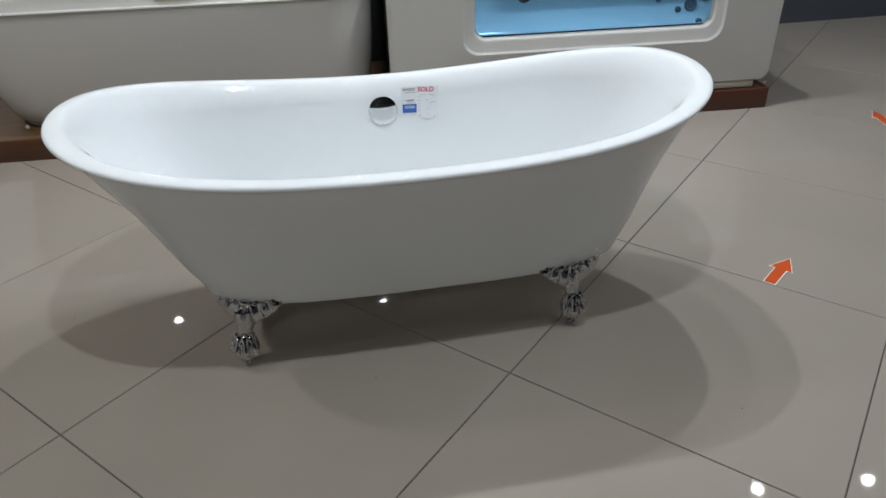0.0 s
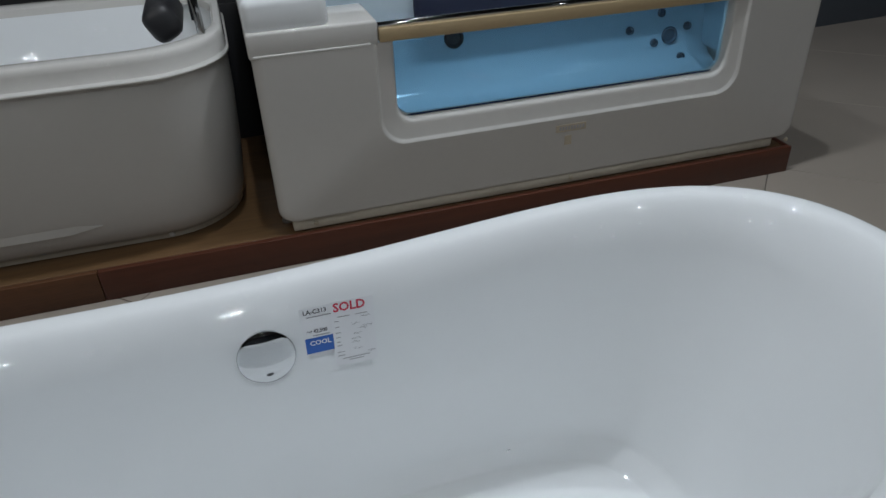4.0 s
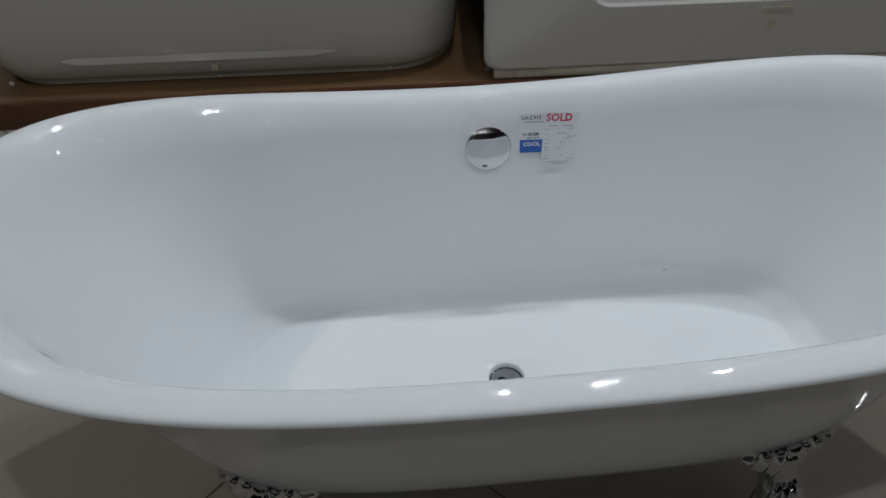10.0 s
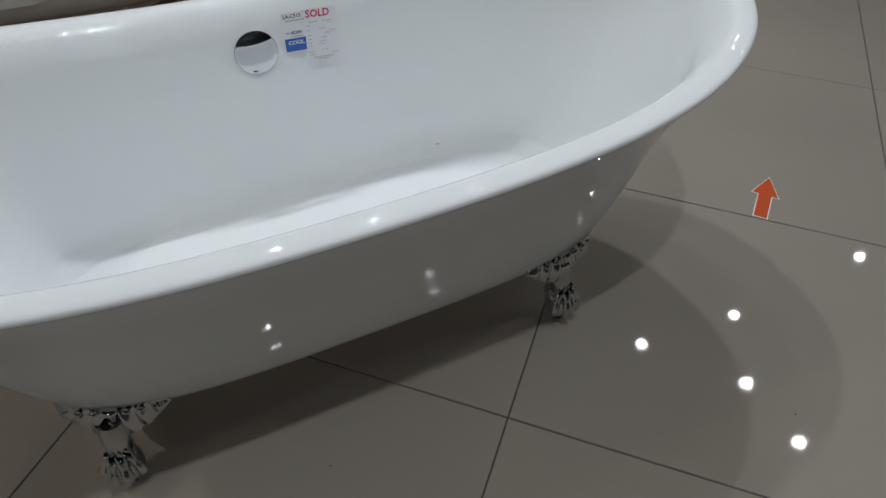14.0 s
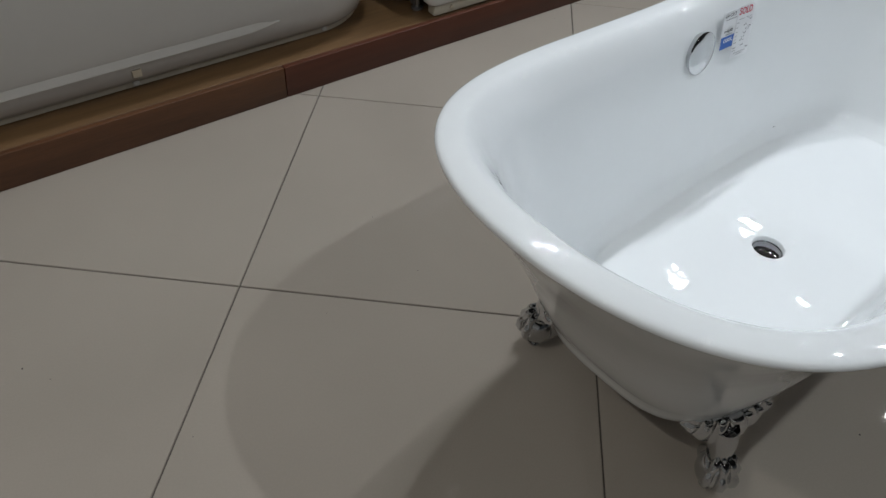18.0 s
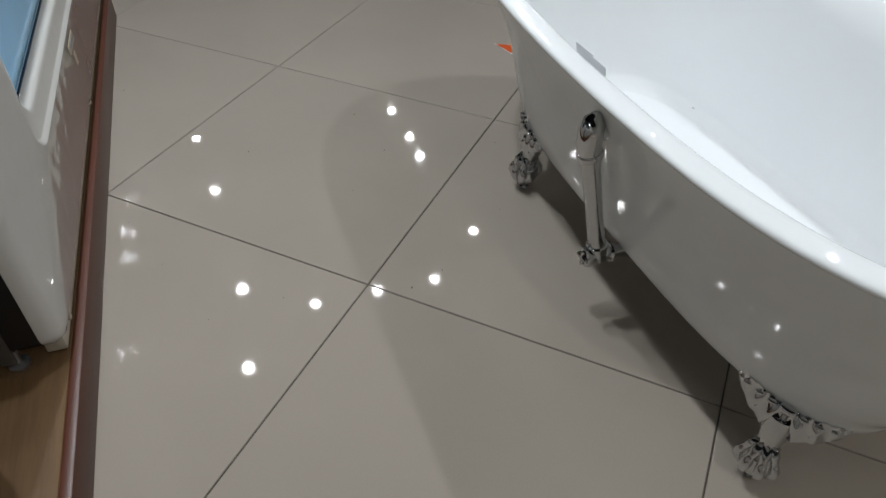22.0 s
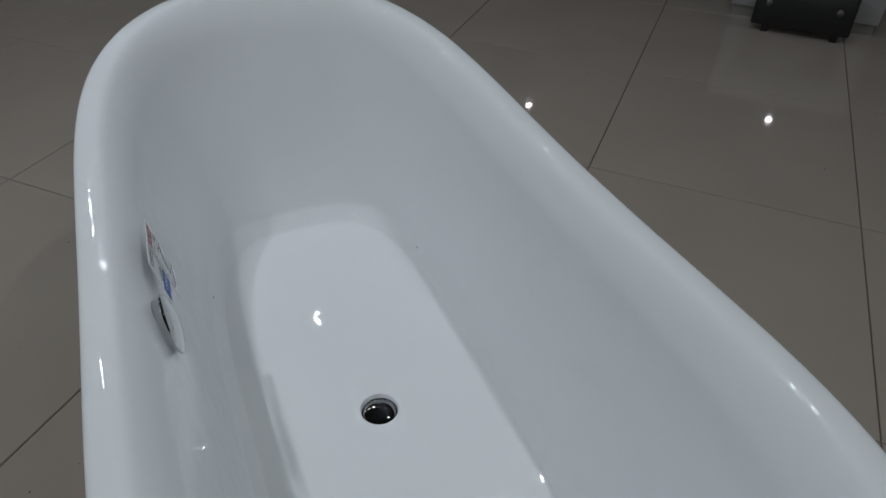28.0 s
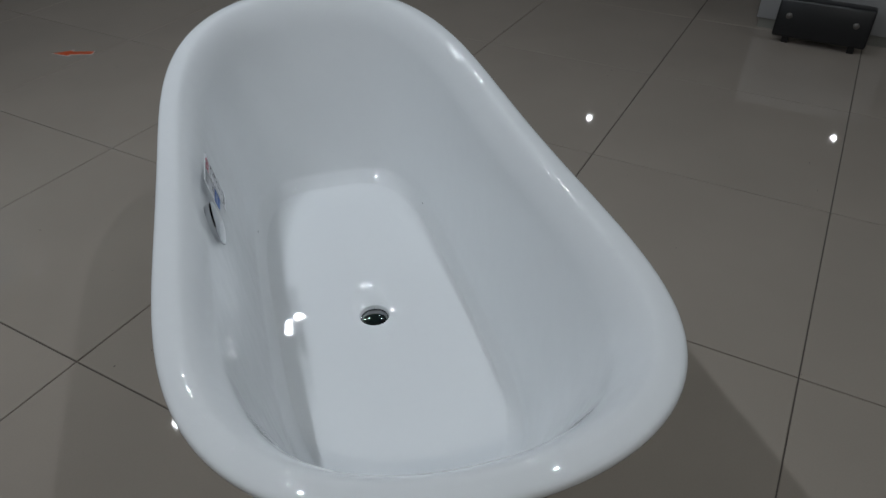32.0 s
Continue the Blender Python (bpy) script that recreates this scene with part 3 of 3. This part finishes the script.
part("sheet", rbox(-0.031, -0.053, -0.0003, 0.036, 0.058, 0.0003, 0), paper, note, "white paper sheet", smooth=False)
words("sold_text", "SOLD", 0.0205, red_ink, note, pose(-0.002, 0.047, 0.0008), "red lettering", 0.98, 0.0005)
rnd = random.Random(4)
for i, y in enumerate((0.031, 0.024, 0.014, 0.004, -0.004, -0.012, -0.018, -0.030, -0.036, -0.042, -0.046)):
    for x, w in (((-0.022, 0.019), (0.006, 0.019)) if i == 0 else ((-0.027, 0.006 + 0.006 * rnd.random()),) if i < 9 else ((-0.020 + 0.010 * (i - 9), 0.044 - 0.02 * (i - 9)),)):
        part("text_line", rbox(x, y - 0.0005, 0.0003, x + w, y + 0.0005, 0.0008, 0), faint_ink, note, "line of small print", smooth=False)
for i in range(9):
    x, y = -0.008 + 0.03 * rnd.random(), (0.026, 0.016, 0.006, -0.002, -0.010, -0.016, -0.028, -0.036, 0.010)[i]
    part("handwriting", tube([(x + j * 0.0011, y + 0.0013 * math.sin(j * 1.9 + i) + 0.0008 * math.sin(j * 0.7 + 2 * i), 0.0009) for j in range(14)], 0.00022, 4), black_ink, note, "line of dark handwriting", smooth=False)

# ---- display platform ----
PL0, PL1, PD, PH = -1.86, 1.976, 1.6, 0.10
plat = thing("display_platform", "low wooden display platform with red-brown edging", "platform", PLAT)
part("core", rbox(PL0 + 0.03, 0.03, 0.0, PL1 - 0.03, PD, PH - 0.014, 0), black_mat, plat, "dark core under the boards", smooth=False)
part("deck", rbox(PL0 + 0.022, 0.022, PH - 0.014, PL1 - 0.022, PD, PH - 0.001, 0.0015, 1), ply, plat, "wood laminate deck", smooth=False)
for x0, x1, em in ((PL0, -0.40, brown_edge), (-0.398, PL1, edge_mat)):
    part("front_edging", rbox(x0, 0.0, 0.0, x1, 0.022, PH, 0.003), em, plat, "stained front edging board")
part("end_edging", rbox(PL0, 0.0225, 0, PL0 + 0.022, PD, PH, 0.003), edge_mat, plat, "stained end edging board")
part("end_edging", rbox(PL1 - 0.022, 0.0225, 0, PL1, PD, PH, 0.003), edge_mat, plat, "stained end edging board")


# ---- round-cornered whirlpool bath beside it on the platform ----
def rrect(x0, x1, y0, y1, r, n=10):
    pts = []
    for cx, cy, a0 in ((x1 - r, y1 - r, 0), (x0 + r, y1 - r, 90), (x0 + r, y0 + r, 180), (x1 - r, y0 + r, 270)):
        for i in range(n + 1):
            a = radians(a0 + 90 * i / n)
            pts.append((cx + r * math.cos(a), cy + r * math.sin(a)))
    return pts


bt = thing("rounded_bathtub", "cream acrylic bathtub with rounded ends and black head cushions", "bathtub", PLAT)
levels = [(0.142, 0.100), (0.130, 0.102), (0.127, 0.118), (0.117, 0.128), (0.104, 0.14), (0.086, 0.19), (0.066, 0.26), (0.047, 0.34), (0.031, 0.43), (0.020, 0.52), (0.014, 0.626)]


def bt_ring(e, z, r=0.24):
    return [(x, y, z) for x, y in rrect(-1.730 + e, 0.085 - e * 0.38, 0.0 + e, 0.86 - e, r)]


part("foot_strip", loft([bt_ring(e, z) for e, z in levels[:3]], True, True, False), yellowish, bt, "yellowish foot strip", angle=50)
part("apron", loft([bt_ring(e, z) for e, z in levels[2:]], True, False, False), ivory, bt, "cream apron", angle=50)
lip = [(0.016, 0.641), (0.007, 0.6415), (0.003, 0.6435), (0.0015, 0.647), (0.003, 0.650), (0.008, 0.652), (0.0165, 0.6535), (0.0185, 0.656), (0.022, 0.688), (0.0245, 0.698), (0.030, 0.705), (0.039, 0.708),
       (0.078, 0.708), (0.095, 0.702), (0.105, 0.680)]
part("rim", loft([bt_ring(e, z - 0.018) for e, z in lip], True), ivory, bt, "stepped cream rim", angle=35)
inner = [(0.105, 0.680), (0.13, 0.60), (0.17, 0.42), (0.21, 0.30), (0.26, 0.27), (0.32, 0.265)]
part("basin", loft([bt_ring(e, z - 0.018, max(0.06, 0.24 - e * 0.6)) for e, z in inner], True, False, True), acrylic, bt, "white basin", angle=60)
part("moulding", loft([[(x, y, z) for x, z in ((-1.30, 0.205), (-1.24, 0.222), (-0.45, 0.222), (-0.36, 0.205), (-0.45, 0.192), (-1.24, 0.192))] for y in (0.0782, 0.100)], True, True, True),
     ivory, bt, "shallow moulded band")
for x in (-1.52, -0.79, -0.19):
    part("screw_cap", lathe([(0.009, 0), (0.009, 0.004), (0.006, 0.006), (0, 0.0062)], 12), ivory, bt, m=pose(x, 0.128, 0.114, 90, 0, 0))
part("label_patch", rbox(-0.80, 0.088, 0.150, -0.775, 0.104, 0.172, 0.001), tape, bt, "small brown sticker", smooth=False)
part("code_label", rbox(-0.815, 0.0085, 0.650, -0.66, 0.0125, 0.672, 0), tape, bt, "beige code label", smooth=False)
for i in range(10):
    part("text_bar", rbox(-0.80 + i * 0.0135, 0.0078, 0.655, -0.792 + i * 0.0135, 0.0085, 0.667, 0), faint_ink, bt, "faded printed bar", smooth=False)
for x0, x1 in ((-0.125, -0.035), (-1.56, -1.47)):
    mid = (x0 + x1) / 2
    cush = rbox(x0, 0.22, 0.66, x1, 0.50, 0.76, 0.03, 3)
    bmesh.ops.rotate(cush, cent=(mid, 0.36, 0.71), matrix=Matrix.Rotation(radians(-28 if mid > -0.7 else 28), 3, "Y"), verts=cush.verts)
    part("head_cushion", cush, rubber, bt, "black padded head cushion")
part("grab_handle", tube([(0.020, 0.17, 0.690), (0.018, 0.17, 0.76), (0.014, 0.20, 0.79), (0.006, 0.31, 0.79), (0.004, 0.34, 0.76), (0.004, 0.34, 0.690)], 0.011, 12), chrome, bt, "chrome grab handle")
part("sticker", rbox(-0.63, 0.735, 0.50, -0.57, 0.742, 0.53, 0), blue_ink, bt, "blue sticker", smooth=False)

# ---- whirlpool bath with a glazed front ----
wp = thing("whirlpool_bath", "cream whirlpool bath with a blue glazed front and gold rail", "bathtub", PLAT)
WX0, WX1, WF = 0.135, 1.970, 0.012


def u_shape(x0, x1, z0, z1, r, n=8):
    """Left, bottom and right of an opening with round lower corners, top to top."""
    pts = [(x0, z1)]
    for cx, cz, a0 in ((x0 + r, z0 + r, 180), (x1 - r, z0 + r, 270)):
        for i in range(n + 1):
            a = radians(a0 + 90 * i / n)
            pts.append((cx + r * math.cos(a), cz + r * math.sin(a)))
    pts.append((x1, z1))
    return pts


def blend(a, b, s):
    return [tuple(p + (q - p) * s for p, q in zip(u, v)) for u, v in zip(a, b)]


# skirt front: from the outer outline inwards to the recess and the window
ZT = 0.65
outer = u_shape(WX0, WX1, 0.135, ZT, 0.045)
rec_a = u_shape(0.468, 1.685, 0.345, ZT, 0.078)
rec_b = u_shape(0.473, 1.680, 0.350, ZT, 0.074)
win_o = u_shape(0.520, 1.640, 0.405, ZT, 0.055)
win_i = u_shape(0.528, 1.632, 0.417, ZT, 0.047)
rows3 = [(outer, 0.038), (outer, 0.02), (blend(outer, rec_a, 0.03), 0.004), (blend(outer, rec_a, 0.08), 0.0), (blend(outer, rec_a, 0.97), 0.0), (blend(outer, rec_a, 0.985), -0.0016), (rec_a, -0.0012),
         (rec_b, 0.0060), (blend(rec_b, win_o, 0.10), 0.0080), (blend(rec_b, win_o, 0.82), 0.0090), (blend(rec_b, win_o, 0.94), 0.0105), (win_o, 0.012), (blend(win_o, win_i, 0.5), 0.018), (win_i, 0.045), (win_i, 0.06)]
part("front_skirt", loft([[(x, WF + d, z) for x, z in pts] for pts, d in rows3], False), ivory, wp, "cream moulded front skirt", angle=50)
part("kick_strip", rbox(WX0 + 0.035, WF + 0.012, 0.104, WX1 - 0.07, WF + 0.05, 0.139, 0.004), yellowish, wp, "yellowish lower strip")
part("end_panel", rbox(WX1 - 0.012, WF + 0.05, 0.15, WX1 - 0.003, 0.90, ZT, 0.002), ivory, wp, "cream end panel")
# shoulders on both sides of the opening, and the raised ends of the rim
for x0, x1, flip in ((WX0 - 0.006, 0.482, False), (1.676, WX1 + 0.006, True)):
    part("shoulder", rbox(x0, WF + 0.004, 0.640, x1, 0.24, 0.712, 0.009, 3), ivory, wp, "cream rim shoulder")
    top0, top1 = (x0 + 0.024, WX1 - 0.004) if flip else (WX0 + 0.004, x1 - 0.024)
    part("panel_top", rbox(top0, WF - 0.001, 0.6455, top1, WF + 0.007, 0.6525, 0.002), ivory, wp, "raised upper edge of the skirt")
    a, b = (x0, x0 + 0.225) if not flip else (x1 - 0.225, x1)
    part("rim_end", rbox(a, 0.028, 0.700, b, 0.92, 0.795, 0.022, 4), acrylic, wp, "raised white rim end")
part("rim_back", rbox(WX0, 0.60, 0.69, WX1, 0.92, 0.79, 0.03, 3), acrylic, wp, "white back rim")
LINER = ((0.075, 0.335), (0.10, 0.285), (0.16, 0.265), (0.38, 0.262), (0.48, 0.275), (0.535, 0.305), (0.562, 0.36), (0.572, 0.46), (0.582, 0.72))
part("basin", loft([[(x, y, z) for y, z in LINER] for x in (WX0 + 0.21, WX1 - 0.02)], False), blue_liner, wp, "pale blue basin", angle=60)


def liner_y(z):
    for (ya, za), (yb, zb) in zip(LINER[4:], LINER[5:]):
        if za <= z <= zb:
            return ya + (yb - ya) * (z - za) / (zb - za)
    return 0.575


for x in (WX0 + 0.22, WX1 - 0.04):
    part("basin_end", rbox(x, 0.08, 0.33, x + 0.03, 0.60, 0.71, 0.01), blue_liner, wp, "end wall of the basin")
navy = material("navy edge", (0.01, 0.025, 0.07), 0.2)
glass = bpy.data.materials.new("blue tinted glass")
glass.use_nodes = True
gb = glass.node_tree.nodes["Principled BSDF"]
gb.inputs["Base Color"].default_value = (0.33, 0.60, 0.80, 1)
gb.inputs["Transmission Weight"].default_value, gb.inputs["Roughness"].default_value, gb.inputs["IOR"].default_value = 1.0, 0.0, 1.45
pane = part("glass_pane", rbox(0.500, WF + 0.040, 0.385, 1.660, WF + 0.050, 0.665, 0.001, 1), glass, wp, "blue tinted glass pane", smooth=False)
pane.visible_shadow = False
part("glass_edge", rbox(0.545, WF + 0.0350, 0.413, 1.615, WF + 0.0395, 0.4195, 0.001, 1), navy, wp, "dark blue lower edge of the glass", smooth=False)
rail = part("gold_rail", rbox(0.484, WF + 0.002, 0.650, 1.674, WF + 0.034, 0.688, 0.004), gold, wp, "gold trim rail along the glass")
part("rail_top", tube([(0.484, WF + 0.018, 0.694), (1.674, WF + 0.018, 0.694)], 0.009, 12), chrome, rail, "chrome tube on the rail")
jet_grey = material("dark blue-grey jet plastic", (0.10, 0.12, 0.15), 0.25, vary=0.1, scale=20, fine=90)
def jet(x, z, r, mat, label):
    bm = lathe([(r, -0.004), (r, 0.006), (0.92 * r, 0.010), (0.74 * r, 0.010), (0.62 * r, 0.004), (0.30 * r, 0.006), (0.0, 0.007)], 20)
    part("jet", bm, mat, wp, label, m=pose(x, liner_y(z) - 0.001, z, 84, 0, 0))


jet(0.872, 0.475, 0.037, black_mat, "dark round suction jet")
jet(1.775, 0.385, 0.034, jet_grey, "large round grey water jet")
for dx, dz in ((-0.180, 0.036), (-0.0685, -0.022), (-0.043, 0.090), (0.079, 0.028), (0.043, -0.082)):
    jet(1.775 + dx, 0.385 + dz, 0.0165, jet_grey, "round metal water jet")
for i in range(3):
    part("screw_cap", lathe([(0.008, 0), (0.008, 0.004), (0.005, 0.006), (0, 0.0062)], 12), tape, wp, m=pose(0.24 + i * 0.86, WF + 0.012, 0.122, 90, 0, 0))
part("code_label", rbox(1.03, WF - 0.0025, 0.298, 1.135, WF - 0.0005, 0.322, 0), tape, wp, "beige code label", smooth=False)
for i in range(9):
    part("text_bar", rbox(1.042 + i * 0.010, WF - 0.0032, 0.304, 1.048 + i * 0.010, WF - 0.0025, 0.316, 0), faint_ink, wp, "faded printed bar", smooth=False)
part("small_sticker", rbox(1.062, WF - 0.0025, 0.252, 1.086, WF - 0.0005, 0.284, 0), tape, wp, "small grey sticker", smooth=False)
cover = rbox(0.72, 0.515, 0.535, 1.80, 0.568, 0.70, 0.025, 3)
dark_steel = material("dull dark steel", (0.14, 0.13, 0.12), 0.5, 0.5, vary=0.2, scale=20, fine=100)
# plain black box, added to fill the open end with darkness
part("dark_fill_box", rbox(0.21, 0.28, 0.102, 0.50, 0.90, 0.56, 0.02), black_mat, wp, "black box added under the rim to keep the open end dark")
part("frame_leg", rbox(0.1495, 0.108, 0.112, 0.172, 0.136, 0.66, 0.002), dark_steel, wp, "steel frame leg")
part("back_lining", rbox(0.150, 0.050, 0.15, 0.160, 0.1075, 0.65, 0.0), black_mat, wp, "black edge lining", smooth=False)
part("frame_leg", rbox(0.150, 0.60, 0.10, 0.18, 0.63, 0.66, 0.002), dark_steel, wp, "steel frame leg")
# board added between the baths to hold the gap's shade
part("dark_back_fill", rbox(0.040, 0.84, 0.102, 0.205, 0.855, 0.62, 0.004), gap_black, wp, "black board added at the back to keep the open end dark")
part("frame_bar", rbox(0.152, 0.152, 0.24, 0.176, 0.598, 0.27, 0.002), dark_steel, wp, "steel frame bar")
part("levelling_foot", lathe([(0.020, 0.10), (0.020, 0.106), (0.008, 0.110), (0.008, 0.14)], 14), steel, wp, m=pose(0.161, 0.110, 0))
for k in range(6):
    w = 0.006 * math.sin(2.4 * k)
    part("hose", tube([(0.188 + w, 0.13, 0.335 + k * 0.030), (0.180 - w, 0.30, 0.345 + k * 0.033 + w), (0.186 + w, 0.50, 0.38 + k * 0.034), (0.192, 0.84, 0.44 + k * 0.030)],
                      [0.012 + 0.003 * (k % 2)] * 4, 10), hose_mat, wp, "grey water hose")
part("cable", tube([(0.185, 0.13, 0.27), (0.17, 0.25, 0.235), (0.178, 0.45, 0.25), (0.19, 0.82, 0.30)], 0.008, 8), black_mat, wp, "black rubber cable")
part("blue_cover", cover, material("navy cloth", (0.015, 0.02, 0.05), 0.7, vary=0.2, scale=10, fine=200, bump=0.2), wp, "dark navy padded cover")


# ---- floor stickers ----
def arrow(name, tail, tip, w=0.033):
    a, b = Vector(tail), Vector(tip)
    ln, ang = (b - a).length, math.degrees(math.atan2(b.y - a.y, b.x - a.x))
    t = thing(name, "orange vinyl arrow sticker on the floor", "sticker", pose(a.x, a.y, 0, 0, 0, ang), "floor arrows")
    for nm, g, z, mat in (("backing", 0.003, 0.0012, white_vinyl), ("arrow", 0.0, 0.0020, orange)):
        sh = [(-g, -w / 2 - g), (ln * 0.55 - g, -w / 2 - g), (ln * 0.55 - g, -w - g * 1.6), (ln + g * 1.5, 0), (ln * 0.55 - g, w + g * 1.6), (ln * 0.55 - g, w / 2 + g), (-g, w / 2 + g)]
        part(nm, prism(sh, 0.0004, z), mat, t, "white edge" if g else "orange arrow", smooth=False)


arrow("floor_arrow", (0.462, 0.806), (0.483, 0.985))
arrow("floor_arrow", (0.600, 2.425), (0.505, 2.590))
disc = thing("distance_sticker", "round red and yellow floor sticker with footprints", "sticker", pose(-2.07, -0.557, 0, 0, 0, 45.5))
part("red_disc", lathe([(0.165, 0.0004), (0.165, 0.0012), (0.0, 0.0012)], 48), red_vinyl, disc, "dark red border", smooth=False)
part("yellow_disc", lathe([(0.115, 0.0012), (0.115, 0.0018), (0.0, 0.0018)], 48), yellow_vinyl, disc, "yellow middle", smooth=False)
for s in (-1, 1):
    part("footprint", prism([(0.062 * math.sin(a / 8 * math.pi) - 0.01, s * 0.038 + 0.023 * math.cos(a / 8 * math.pi) * (1.1 if math.sin(a / 8 * math.pi) > 0 else 0.8)) for a in range(16)], 0.0018, 0.0024),
         red_vinyl, disc, "dark red shoe print", smooth=False)


def arc_words(text, r, start, step, size, flip=1):
    for i, ch in enumerate(text):
        if ch != " ":
            a = start + step * i
            words("letter", ch, size, white_vinyl, disc, pose(r * math.cos(radians(a)), r * math.sin(radians(a)), 0.0017, 0, 0, a - 90 * flip), "white letter", 1.0, 0.0004)


arc_words("STAND HERE", 0.140, -46, 9.9, 0.034, -1)
arc_words("DISTANCE", 0.140, 137, -10, 0.034, 1)

# ---- further things in the shop ----
rack = thing("black_stand", "low black box with round knobs on two small feet", "stand", pose(2.245, -0.60, 0, 0, 0, -1.5))
body = rbox(0.0, -0.205, 0.030, 0.07, 0.205, 0.200, 0.012, 3)
for v in body.verts:
    v.co.x += 0.25 * (v.co.z - 0.03)
part("body", body, black_mat, rack, "black box leaning back")
for y in (-0.165, 0.125):
    part("foot", rbox(0.012, y, 0.0, 0.045, y + 0.030, 0.034, 0.003), black_mat, rack, "short black foot")
for y in (-0.14, 0.15):
    part("knob", lathe([(0.014, 0), (0.014, 0.006), (0.009, 0.010), (0, 0.011)], 16), dark_steel, rack, "dull round knob", m=pose(0.026, y, 0.125, 0, -76, 0))
block = thing("display_plinth", "white display plinth on the floor, toned down to grey", "plinth", pose(2.41, -0.61, 0, 0, 0, -1.5))
part("body", rbox(0.0, -0.315, 0.05, 0.62, 0.312, 0.40, 0.004), dim_white, block, "plinth body toned down to grey")
part("toe_kick", rbox(0.012, -0.305, 0.0, 0.60, 0.302, 0.0495, 0.0), hose_mat, block, "grey recessed base", smooth=False)
sh = thing("black_shelf", "black display rack with slanted boards before a white partition", "shelf", TUB @ pose(-2.335, 2.585, 0))
for z in (0.14, 0.235, 0.405):
    part("shelf_board", prism([(0.0, 0.0), (-0.8, 0.0), (-0.8, -0.36), (-0.17, -0.36)], z - 0.03, z + 0.012), black_mat, sh, "thick black shelf board", smooth=False)
for x in (-0.75, -0.40):
    part("post", rbox(x, 0.01, 0.0, x + 0.03, 0.04, 1.2, 0.002), black_mat, sh, "black post")

# ---- dust specks on the floor ----
rnd = random.Random(11)
dust = bmesh.new()
for i in range(90):
    x, y, r = rnd.uniform(-2.2, 2.4), rnd.uniform(-1.6, 2.6), rnd.choice((0.0007, 0.001, 0.0014, 0.002))
    prism([(x + r * math.cos(a) * rnd.uniform(0.6, 1.5), y + r * math.sin(a)) for a in (0, 1.1, 2.3, 3.4, 4.6, 5.5)], 0.0003, 0.0009, dust)
specks = new("dust_specks", finish(dust, "dust_specks", material("dark grit", (0.06, 0.05, 0.04), 0.8), False))
tagged(specks, "tiny dark specks of grit on the floor tiles", "dust", kind="stuff")
